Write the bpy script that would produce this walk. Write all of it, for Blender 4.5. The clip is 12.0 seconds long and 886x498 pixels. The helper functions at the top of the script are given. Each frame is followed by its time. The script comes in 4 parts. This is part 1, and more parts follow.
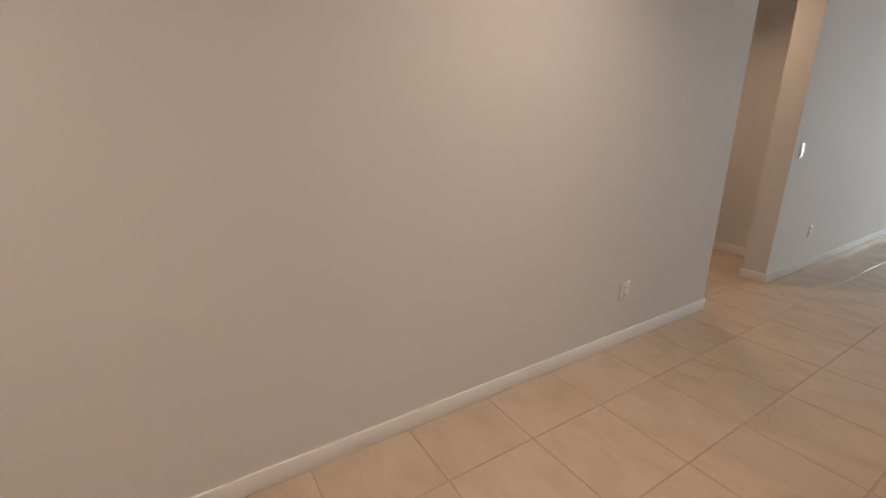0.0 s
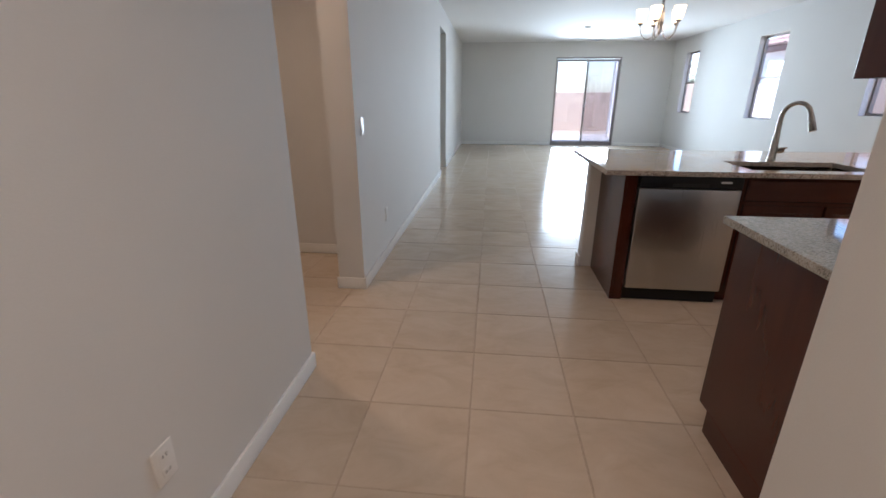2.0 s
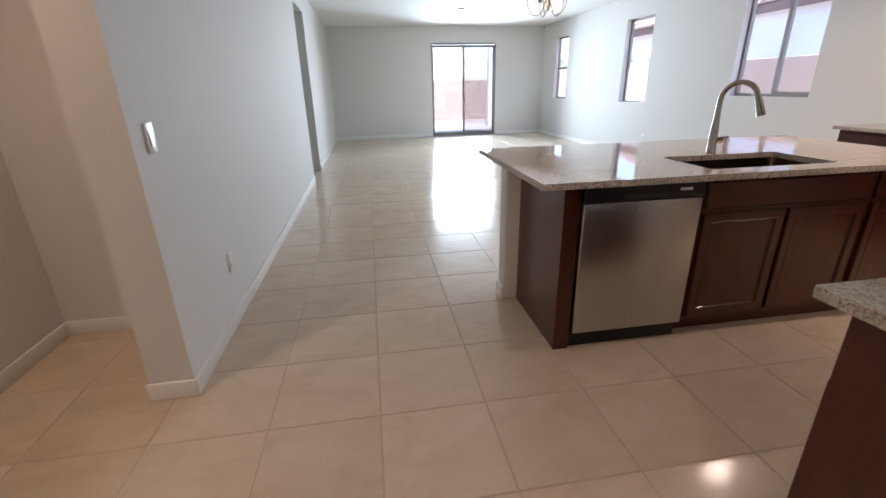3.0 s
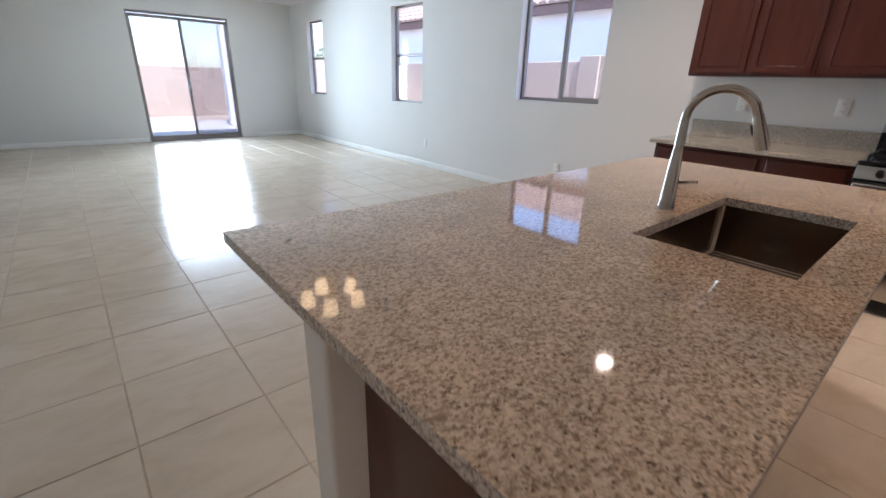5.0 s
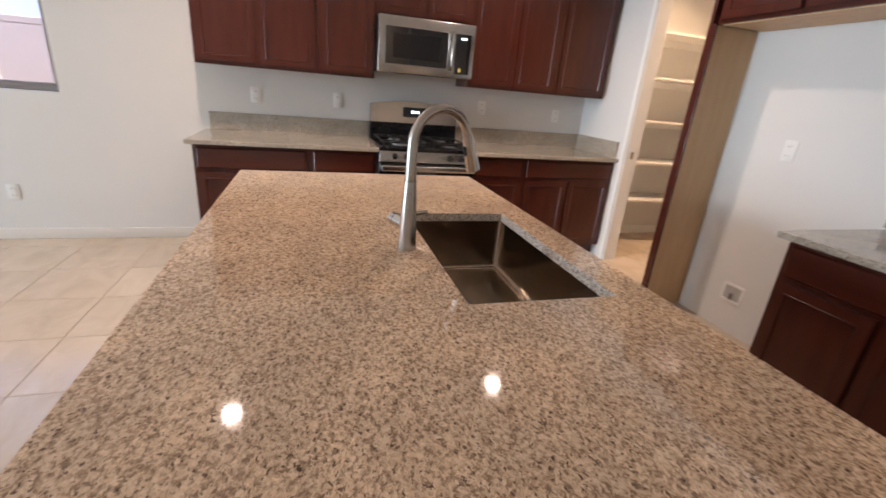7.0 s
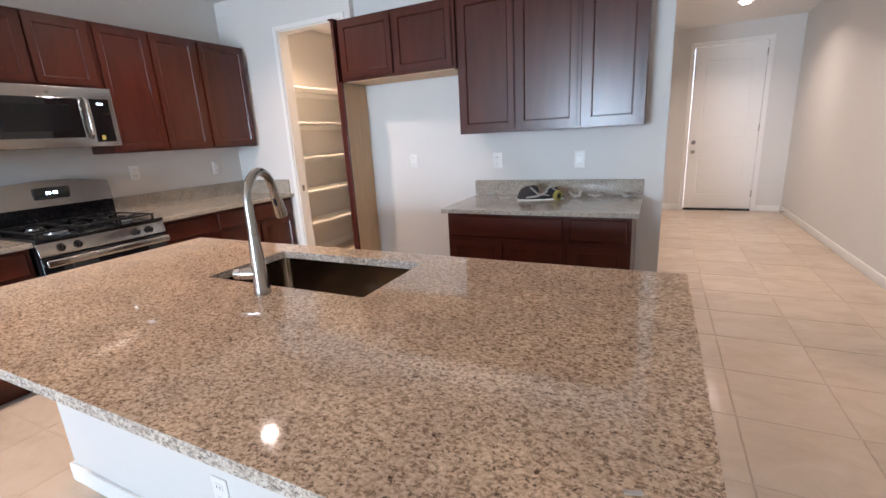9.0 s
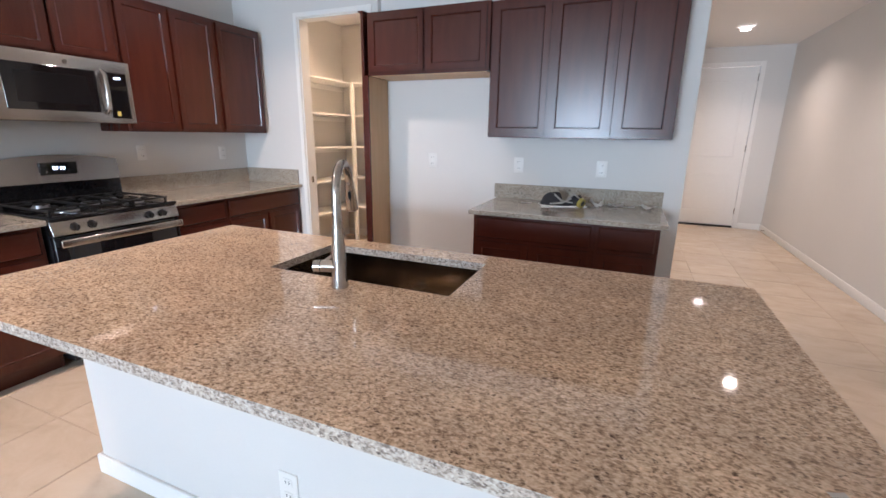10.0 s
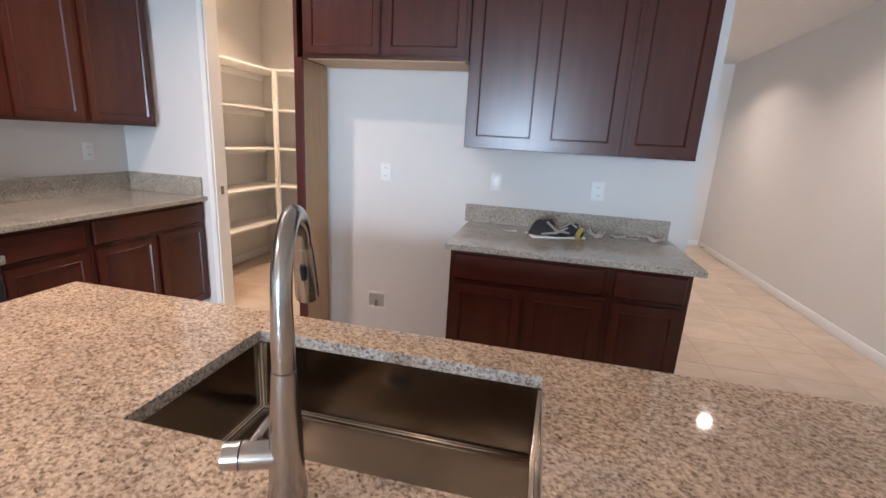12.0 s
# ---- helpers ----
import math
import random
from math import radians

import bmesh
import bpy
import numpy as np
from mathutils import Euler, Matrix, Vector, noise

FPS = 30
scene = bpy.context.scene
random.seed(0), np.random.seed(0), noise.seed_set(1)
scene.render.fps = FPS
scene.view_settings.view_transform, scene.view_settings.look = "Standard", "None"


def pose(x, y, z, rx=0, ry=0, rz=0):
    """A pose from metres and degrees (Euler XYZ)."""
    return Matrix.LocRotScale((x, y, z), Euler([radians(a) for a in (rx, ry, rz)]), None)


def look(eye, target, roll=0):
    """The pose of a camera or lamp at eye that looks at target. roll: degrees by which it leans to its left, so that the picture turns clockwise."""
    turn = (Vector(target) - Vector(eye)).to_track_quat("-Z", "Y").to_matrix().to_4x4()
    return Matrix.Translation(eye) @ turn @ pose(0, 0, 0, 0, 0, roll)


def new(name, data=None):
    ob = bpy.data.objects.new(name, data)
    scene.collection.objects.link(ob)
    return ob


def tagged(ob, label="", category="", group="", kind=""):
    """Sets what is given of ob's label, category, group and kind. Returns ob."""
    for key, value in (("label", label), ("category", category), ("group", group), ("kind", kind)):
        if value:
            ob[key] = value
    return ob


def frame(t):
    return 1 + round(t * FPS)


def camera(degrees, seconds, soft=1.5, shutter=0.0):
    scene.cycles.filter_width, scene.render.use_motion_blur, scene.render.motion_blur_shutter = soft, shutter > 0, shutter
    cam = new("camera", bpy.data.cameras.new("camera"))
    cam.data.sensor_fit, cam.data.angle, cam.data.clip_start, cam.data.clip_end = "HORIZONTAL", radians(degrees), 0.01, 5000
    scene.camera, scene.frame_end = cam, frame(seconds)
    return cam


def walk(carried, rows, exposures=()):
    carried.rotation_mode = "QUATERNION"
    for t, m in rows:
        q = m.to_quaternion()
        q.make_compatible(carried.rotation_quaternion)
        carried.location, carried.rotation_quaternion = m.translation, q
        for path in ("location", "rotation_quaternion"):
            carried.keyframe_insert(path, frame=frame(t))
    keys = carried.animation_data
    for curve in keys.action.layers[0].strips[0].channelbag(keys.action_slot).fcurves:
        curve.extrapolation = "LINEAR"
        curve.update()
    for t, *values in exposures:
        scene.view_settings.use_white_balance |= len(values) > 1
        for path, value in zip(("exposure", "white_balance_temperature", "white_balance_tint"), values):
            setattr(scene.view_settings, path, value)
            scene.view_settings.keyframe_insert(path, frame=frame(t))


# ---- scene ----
cam = camera(91.1, 12.0, shutter=0.16)
PATH = [
    (0, (0.513, 1.24, 1.431), (-1.116, 2.243, 0.846), -0.2),
    (0.5, (0.284, 1.432, 1.425), (-1.247, 2.595, 0.874), -0.4),
    (1, (0.007, 1.724, 1.332), (-1.034, 3.313, 0.707), 4.9),
    (1.5, (-0.074, 2.178, 1.362), (-0.736, 3.958, 0.737), 1.6),
    (2, (-0.177, 2.691, 1.347), (-0.377, 4.567, 0.682), 0.1),
    (2.5, (-0.22, 3.17, 1.342), (-0.131, 5.047, 0.656), -0.4),
    (3, (-0.177, 3.723, 1.325), (0.113, 5.572, 0.62), -1.3),
    (3.2, (-0.152, 3.934, 1.314), (0.29, 5.746, 0.591), 0.0),
    (4.8, (0.226, 5.295, 1.312), (1.349, 6.775, 0.57), 1.4),
    (5, (0.283, 5.445, 1.306), (1.496, 6.861, 0.582), 1.7),
    (5.5, (0.442, 5.785, 1.312), (1.9, 6.946, 0.587), 0.5),
    (6, (0.5, 6.041, 1.341), (2.234, 6.718, 0.611), 2.0),
    (6.5, (0.62, 6.198, 1.321), (2.474, 6.466, 0.618), -0.7),
    (7, (0.649, 6.313, 1.355), (2.442, 5.751, 0.67), 5.0),
    (7.5, (0.597, 6.49, 1.361), (2.057, 5.261, 0.764), 7.2),
    (7.7, (0.589, 6.561, 1.35), (1.936, 5.198, 0.777), 5.5),
    (9.5, (0.757, 7.136, 1.401), (1.528, 5.36, 0.899), -2.4),
    (10, (0.981, 7.179, 1.404), (1.726, 5.395, 0.895), 0.8),
    (10.5, (1.209, 7.121, 1.414), (2.06, 5.381, 0.915), 0.5),
    (11, (1.298, 6.948, 1.392), (2.134, 5.204, 0.884), -0.2),
    (11.5, (1.392, 6.738, 1.389), (1.868, 4.864, 0.876), 2.8),
    (12, (1.507, 6.525, 1.424), (1.915, 4.628, 0.937), 3.4),
]
walk(cam, [(t, look(*p)) for t, *p in PATH], [(0, 1.98, 6200, 21), (0.5, 2.05, 5650, 20), (1.5, 1.83, 5550, 20), (3, 2.2, 5800, 22), (5, 2.02, 5600, 20), (5.5, 1.73, 5750, 22), (6, 1.95, 6050, 23), (7, 2.5, 5950, 23), (7.5, 2.8, 5950, 23), (9.5, 2.6, 5480, 22), (12, 2.55, 5450, 22)])

# ---- world, sun, lamps ----
world = bpy.data.worlds.new("sky")
scene.world = world
world.use_nodes = True
wn = world.node_tree.nodes
sky = wn.new("ShaderNodeTexSky")
sky.sky_type, sky.sun_disc = 'NISHITA', False
SUN_EL, SUN_AZ = 57, 190          # degrees; azimuth counted clockwise from +y
sky.sun_elevation, sky.sun_rotation = radians(SUN_EL), radians(SUN_AZ)
world.node_tree.links.new(sky.outputs[0], wn["Background"].inputs[0])
wn["Background"].inputs[1].default_value = 0.15
sun = new("sun", bpy.data.lights.new("sun", 'SUN'))
sun.data.energy, sun.data.angle, sun.data.color = 3.8, radians(0.5), (1.0, 0.95, 0.88)
az, el = radians(SUN_AZ), radians(SUN_EL)
sun.matrix_world = look((0, 0, 0), (-math.sin(az) * math.cos(el), -math.cos(az) * math.cos(el), -math.sin(el)))

CEIL = 2.74
CANS = [(3.38, 6.90), (3.38, 4.925), (-0.16, 2.615), (-0.16, 0.33), (3.72, 3.09), (-1.65, 5.0)]
LOOSE = (-0.16, 0.33)              # this downlight hangs a little out of its hole
CAN_WATTS = [3.7, 3.7, 3.0, 2.8, 4.4, 1.9]
CAN_TINT = [(1.0, 0.77, 0.54)] * 4 + [(1.0, 0.66, 0.34), (1.0, 0.68, 0.40)]
for (cx, cy), watts, tint in zip(CANS, CAN_WATTS, CAN_TINT):
    lamp = new("can_lamp", bpy.data.lights.new("can_lamp", 'AREA'))
    lamp.data.shape, lamp.data.size, lamp.data.energy = 'DISK', 0.085, watts
    lamp.data.color = tint
    lamp.data.spread = radians(135)
    lamp.location = (cx, cy, CEIL - (0.05 if (cx, cy) == LOOSE else 0.012))

# daylight entering through each sliding-door pane: sky above the yard wall, then the paler ground and wall below
DAY = [((1.999, 15.988, 1.83), 0.79, 0.80, 10.2), ((2.819, 16.023, 1.83), 0.79, 0.80, 10.2),
       ((1.999, 15.988, 0.77), 0.79, 1.30, 9.2), ((2.819, 16.023, 0.77), 0.79, 1.30, 9.2)]
for eye, width, height, watts in DAY:
    lamp = new("daylight", bpy.data.lights.new("daylight", 'AREA'))
    lamp.data.shape, lamp.data.size, lamp.data.size_y, lamp.data.energy = 'RECTANGLE', width, height, watts
    lamp.data.color, lamp.data.spread = (0.80, 0.965, 0.96), radians(110)
    lamp.matrix_world = look(eye, (eye[0], 8.0, eye[2]))

# ---- materials ----
def mat(name, colour, rough=0.5, metal=0.0, grain=0.0, scale=60.0, bump=0.0, bump_scale=None, stain=0.0, coat=0.0, spec=0.5):
    m = bpy.data.materials.new(name)
    m.use_nodes = True
    nt = m.node_tree
    b = nt.nodes["Principled BSDF"]
    b.inputs["Base Color"].default_value = (*colour, 1)
    b.inputs["Roughness"].default_value = rough
    b.inputs["Metallic"].default_value = metal
    b.inputs["Coat Weight"].default_value = coat
    b.inputs["Specular IOR Level"].default_value = spec
    tc = nt.nodes.new("ShaderNodeTexCoord")
    col = None
    if grain or stain:
        prev = None
        for amount, sc in ((grain, scale), (stain, 1.3)):
            if not amount:
                continue
            n = nt.nodes.new("ShaderNodeTexNoise")
            n.inputs["Scale"].default_value, n.inputs["Detail"].default_value = sc, 4
            nt.links.new(tc.outputs["Object"], n.inputs["Vector"])
            r = nt.nodes.new("ShaderNodeMapRange")
            r.inputs[1].default_value, r.inputs[2].default_value = 0.3, 0.7
            r.inputs[3].default_value, r.inputs[4].default_value = 1 - amount, 1 + amount
            nt.links.new(n.outputs[0], r.inputs[0])
            mx = nt.nodes.new("ShaderNodeMix")
            mx.data_type, mx.blend_type = 'RGBA', 'MULTIPLY'
            mx.inputs[0].default_value = 1
            mx.inputs[6].default_value = (*colour, 1)
            if prev:
                nt.links.new(prev.outputs[2], mx.inputs[6])
            nt.links.new(r.outputs[0], mx.inputs[7])
            prev = mx
        nt.links.new(prev.outputs[2], b.inputs["Base Color"])
    if bump:
        n = nt.nodes.new("ShaderNodeTexNoise")
        n.inputs["Scale"].default_value, n.inputs["Detail"].default_value = bump_scale or scale, 3
        nt.links.new(tc.outputs["Object"], n.inputs["Vector"])
        bp = nt.nodes.new("ShaderNodeBump")
        bp.inputs["Strength"].default_value, bp.inputs["Distance"].default_value = bump, 0.004
        nt.links.new(n.outputs[0], bp.inputs["Height"])
        nt.links.new(bp.outputs[0], b.inputs["Normal"])
    return m


def emitter(name, colour, strength):
    m = bpy.data.materials.new(name)
    m.use_nodes = True
    b = m.node_tree.nodes["Principled BSDF"]
    b.inputs["Base Color"].default_value = (0.8, 0.8, 0.8, 1)
    b.inputs["Emission Color"].default_value = (*colour, 1)
    b.inputs["Emission Strength"].default_value = strength
    return m


def ramp(nt, source, stops):
    r = nt.nodes.new("ShaderNodeValToRGB")
    e = r.color_ramp.elements
    while len(e) < len(stops):
        e.new(0.5)
    for el_, (p, c) in zip(e, stops):
        el_.position, el_.color = p, (*c, 1)
    nt.links.new(source, r.inputs[0])
    return r


def granite_mat(name, tint=(1, 1, 1), rough=0.05, coat=0.12, contrast=1.0):
    """Interlocked cream, tan and brown grains with sparse black specks."""
    m = bpy.data.materials.new(name)
    m.use_nodes = True
    nt = m.node_tree
    b = nt.nodes["Principled BSDF"]
    tc = nt.nodes.new("ShaderNodeTexCoord")
    warp = nt.nodes.new("ShaderNodeTexNoise")
    warp.inputs["Scale"].default_value, warp.inputs["Detail"].default_value = 150, 2
    nt.links.new(tc.outputs["Object"], warp.inputs["Vector"])
    bend = nt.nodes.new("ShaderNodeVectorMath")
    bend.operation = 'MULTIPLY_ADD'
    bend.inputs[1].default_value = (0.011, 0.011, 0.011)
    nt.links.new(warp.outputs["Color"], bend.inputs[0])
    nt.links.new(tc.outputs["Object"], bend.inputs[2])
    mp = nt.nodes.new("ShaderNodeMapping")
    mp.inputs["Scale"].default_value = (1.0, 1.45, 1.2)
    mp.inputs["Rotation"].default_value = (0, 0, 0.5)
    nt.links.new(bend.outputs[0], mp.inputs[0])
    grains = nt.nodes.new("ShaderNodeTexVoronoi")
    grains.inputs["Scale"].default_value = 165
    clumps = nt.nodes.new("ShaderNodeTexNoise")
    clumps.inputs["Scale"].default_value, clumps.inputs["Detail"].default_value, clumps.inputs["Roughness"].default_value = 96, 3, 0.6
    specks = nt.nodes.new("ShaderNodeTexVoronoi")
    specks.inputs["Scale"].default_value = 210
    drift = nt.nodes.new("ShaderNodeTexNoise")
    drift.inputs["Scale"].default_value, drift.inputs["Detail"].default_value = 5, 3
    for n in (grains, clumps, specks, drift):
        nt.links.new(mp.outputs[0], n.inputs["Vector"])

    def blend(kind, one_, two):
        mx = nt.nodes.new("ShaderNodeMix")
        mx.data_type, mx.blend_type = 'RGBA', kind
        mx.inputs[0].default_value = 1
        nt.links.new(one_, mx.inputs[6])
        nt.links.new(two, mx.inputs[7])
        return mx.outputs[2]

    split = nt.nodes.new("ShaderNodeSeparateColor")
    nt.links.new(grains.outputs["Color"], split.inputs[0])
    pick = nt.nodes.new("ShaderNodeMath")
    pick.operation = 'MULTIPLY_ADD'
    pick.inputs[1].default_value = 0.26
    nt.links.new(split.outputs[0], pick.inputs[0])
    nt.links.new(clumps.outputs[0], pick.inputs[2])
    stone = [(0.44, (0.19, 0.128, 0.088)), (0.53, (0.33, 0.236, 0.165)), (0.62, (0.52, 0.398, 0.288)), (0.72, (0.605, 0.48, 0.358)), (0.84, (0.70, 0.595, 0.475))]
    mean = (0.50, 0.385, 0.28)
    r1 = ramp(nt, pick.outputs[0], [(at, tuple((u + (c - u) * contrast) * k for c, u, k in zip(col, mean, tint))) for at, col in stone])
    sp = nt.nodes.new("ShaderNodeSeparateColor")
    nt.links.new(specks.outputs["Color"], sp.inputs[0])
    r2 = ramp(nt, sp.outputs[1], [(0.035, (0.30, 0.27, 0.26)), (0.075, (1, 1, 1)), (0.92, (1, 1, 1)), (0.97, (1.14, 1.12, 1.1))])
    r3 = ramp(nt, drift.outputs[0], [(0.3, (0.88, 0.87, 0.87)), (0.7, (1.1, 1.08, 1.05))])
    nt.links.new(blend('MULTIPLY', blend('MULTIPLY', r1.outputs[0], r2.outputs[0]), r3.outputs[0]), b.inputs["Base Color"])
    b.inputs["Roughness"].default_value = rough
    b.inputs["Specular IOR Level"].default_value = 0.6
    b.inputs["Coat Weight"].default_value, b.inputs["Coat Roughness"].default_value = coat, 0.03
    return m


def wood_mat(name, dark, light, rough=0.27, axis=2, coat=0.08):
    m = bpy.data.materials.new(name)
    m.use_nodes = True
    nt = m.node_tree
    b = nt.nodes["Principled BSDF"]
    tc = nt.nodes.new("ShaderNodeTexCoord")
    mp = nt.nodes.new("ShaderNodeMapping")
    s = [14.0, 14.0, 14.0]
    s[axis] = 1.6
    mp.inputs["Scale"].default_value = s
    nt.links.new(tc.outputs["Object"], mp.inputs[0])
    n1 = nt.nodes.new("ShaderNodeTexNoise")
    n1.inputs["Scale"].default_value, n1.inputs["Detail"].default_value, n1.inputs["Distortion"].default_value = 1.5, 6, 0.6
    nt.links.new(mp.outputs[0], n1.inputs["Vector"])
    n2 = nt.nodes.new("ShaderNodeTexNoise")
    n2.inputs["Scale"].default_value = 2.5
    nt.links.new(tc.outputs["Object"], n2.inputs["Vector"])
    add = nt.nodes.new("ShaderNodeMath")
    add.operation = 'MULTIPLY_ADD'
    add.inputs[1].default_value = 0.4
    nt.links.new(n2.outputs[0], add.inputs[0])
    nt.links.new(n1.outputs[0], add.inputs[2])
    r = ramp(nt, add.outputs[0], [(0.2, dark), (1.2, light)])
    nt.links.new(r.outputs[0], b.inputs["Base Color"])
    bp = nt.nodes.new("ShaderNodeBump")
    bp.inputs["Strength"].default_value, bp.inputs["Distance"].default_value = 0.08, 0.002
    nt.links.new(n1.outputs[0], bp.inputs["Height"])
    nt.links.new(bp.outputs[0], b.inputs["Normal"])
    b.inputs["Roughness"].default_value = rough
    b.inputs["Specular IOR Level"].default_value = 0.42
    b.inputs["Coat Weight"].default_value, b.inputs["Coat Roughness"].default_value = coat, 0.2
    return m


def tile_mat():
    m = bpy.data.materials.new("floor_tile")
    m.use_nodes = True
    nt = m.node_tree
    b = nt.nodes["Principled BSDF"]
    tc = nt.nodes.new("ShaderNodeTexCoord")
    geo = nt.nodes.new("ShaderNodeNewGeometry")
    oi = nt.nodes.new("ShaderNodeObjectInfo")
    add = nt.nodes.new("ShaderNodeMath")
    nt.links.new(geo.outputs["Random Per Island"], add.inputs[0])
    nt.links.new(oi.outputs["Random"], add.inputs[1])
    off = nt.nodes.new("ShaderNodeVectorMath")
    off.operation = 'ADD'
    sc = nt.nodes.new("ShaderNodeMath")
    sc.operation = 'MULTIPLY'
    sc.inputs[1].default_value = 37
    nt.links.new(add.outputs[0], sc.inputs[0])
    nt.links.new(tc.outputs["Object"], off.inputs[0])
    nt.links.new(sc.outputs[0], off.inputs[1])
    mp = nt.nodes.new("ShaderNodeMapping")
    mp.inputs["Scale"].default_value = (2.0, 3.4, 1)
    nt.links.new(off.outputs[0], mp.inputs[0])
    n1 = nt.nodes.new("ShaderNodeTexNoise")
    n1.inputs["Scale"].default_value, n1.inputs["Detail"].default_value, n1.inputs["Roughness"].default_value = 1.8, 6, 0.62
    n1.inputs["Distortion"].default_value = 0.7
    nt.links.new(mp.outputs[0], n1.inputs["Vector"])
    r1 = ramp(nt, n1.outputs[0], [(0.22, (0.515, 0.415, 0.305)), (0.5, (0.60, 0.495, 0.38)), (0.78, (0.66, 0.56, 0.45))])
    v = nt.nodes.new("ShaderNodeMapRange")
    v.inputs[2].default_value = 2
    v.inputs[3].default_value, v.inputs[4].default_value = 0.93, 1.05
    nt.links.new(add.outputs[0], v.inputs[0])
    mx = nt.nodes.new("ShaderNodeMix")
    mx.data_type, mx.blend_type = 'RGBA', 'MULTIPLY'
    mx.inputs[0].default_value = 1
    nt.links.new(r1.outputs[0], mx.inputs[6])
    nt.links.new(v.outputs[0], mx.inputs[7])
    nt.links.new(mx.outputs[2], b.inputs["Base Color"])
    n2 = nt.nodes.new("ShaderNodeTexNoise")
    n2.inputs["Scale"].default_value, n2.inputs["Detail"].default_value = 9, 4
    nt.links.new(off.outputs[0], n2.inputs["Vector"])
    bp = nt.nodes.new("ShaderNodeBump")
    bp.inputs["Strength"].default_value, bp.inputs["Distance"].default_value = 0.13, 0.004
    nt.links.new(n2.outputs[0], bp.inputs["Height"])
    nt.links.new(bp.outputs[0], b.inputs["Normal"])
    rr = nt.nodes.new("ShaderNodeMapRange")
    rr.inputs[3].default_value, rr.inputs[4].default_value = 0.125, 0.19
    nt.links.new(n2.outputs[0], rr.inputs[0])
    nt.links.new(rr.outputs[0], b.inputs["Roughness"])
    b.inputs["Specular IOR Level"].default_value = 0.35
    return m


def brushed_mat(name, colour, rough, axis):
    m = mat(name, colour, rough, 1.0)
    nt = m.node_tree
    b = nt.nodes["Principled BSDF"]
    tc = nt.nodes.new("ShaderNodeTexCoord")
    mp = nt.nodes.new("ShaderNodeMapping")
    s = [400.0, 400.0, 400.0]
    s[axis] = 3.0
    mp.inputs["Scale"].default_value = s
    n = nt.nodes.new("ShaderNodeTexNoise")
    n.inputs["Scale"].default_value = 1.0
    nt.links.new(tc.outputs["Object"], mp.inputs[0])
    nt.links.new(mp.outputs[0], n.inputs["Vector"])
    bp = nt.nodes.new("ShaderNodeBump")
    bp.inputs["Strength"].default_value, bp.inputs["Distance"].default_value = 0.012, 0.0003
    nt.links.new(n.outputs[0], bp.inputs["Height"])
    nt.links.new(bp.outputs[0], b.inputs["Normal"])
    rr = nt.nodes.new("ShaderNodeMapRange")
    rr.inputs[3].default_value, rr.inputs[4].default_value = rough - 0.02, rough + 0.03
    nt.links.new(n.outputs[0], rr.inputs[0])
    nt.links.new(rr.outputs[0], b.inputs["Roughness"])
    return m


def glass_mat(name, tint=(1, 1, 1)):
    m = bpy.data.materials.new(name)
    m.use_nodes = True
    nt = m.node_tree
    nt.nodes.remove(nt.nodes["Principled BSDF"])
    tr = nt.nodes.new("ShaderNodeBsdfTransparent")
    tr.inputs[0].default_value = (*tint, 1)
    gl = nt.nodes.new("ShaderNodeBsdfGlossy")
    gl.inputs["Roughness"].default_value = 0.0
    mx = nt.nodes.new("ShaderNodeMixShader")
    mx.inputs[0].default_value = 0.05
    nt.links.new(tr.outputs[0], mx.inputs[1])
    nt.links.new(gl.outputs[0], mx.inputs[2])
    nt.links.new(mx.outputs[0], nt.nodes["Material Output"].inputs[0])
    return m


WALL = mat("wall_paint", (0.71, 0.697, 0.668), 0.75, grain=0.012, scale=220, bump=0.12, bump_scale=170, stain=0.015)
CEILP = mat("ceiling_paint", (0.82, 0.81, 0.79), 0.85, grain=0.01, scale=150, bump=0.2, bump_scale=90)
TRIM = mat("trim_paint", (0.84, 0.83, 0.80), 0.5, grain=0.01, scale=40, bump=0.03)
GROUT = mat("grout", (0.47, 0.375, 0.285), 0.9, grain=0.1, scale=80, bump=0.3)
TILE = tile_mat()
GRANITE = granite_mat("granite", (1.20, 1.15, 1.08), contrast=0.87)
GRANITE_DAYLIT = granite_mat("granite_daylit_grey", (0.80, 0.94, 1.08), contrast=0.55)     # perimeter runs: same stone, greyed in its colour for the cool daylight there
GEDGE = granite_mat("granite_sawn_daylit", (0.98, 1.12, 1.3), 0.5, 0.0)
CHERRY = wood_mat("cherry_stain", (0.044, 0.0100, 0.0060), (0.082, 0.0182, 0.0100))
CHERRY_IN = wood_mat("cherry_stain_across", (0.044, 0.0100, 0.0060), (0.082, 0.0182, 0.0100), axis=0)
MAPLE = wood_mat("raw_maple_ply", (0.55, 0.36, 0.19), (0.68, 0.48, 0.28), rough=0.5, coat=0.0)
STEEL_H = brushed_mat("stainless_across", (0.45, 0.43, 0.40), 0.23, 0)
STEEL_V = brushed_mat("stainless_upright", (0.50, 0.485, 0.465), 0.28, 2)
NICKEL = brushed_mat("brushed_nickel", (0.47, 0.44, 0.405), 0.22, 2)
SINKS = brushed_mat("sink_steel", (0.42, 0.35, 0.28), 0.16, 0)
BLACK = mat("black_plastic", (0.012, 0.012, 0.013), 0.35, grain=0.1, scale=90, spec=0.35)
BLKENAMEL = mat("black_enamel", (0.008, 0.008, 0.009), 0.14, grain=0.1, scale=60, spec=0.3)
BURNER = mat("burner_alloy", (0.30, 0.30, 0.31), 0.35, 0.8, grain=0.1)
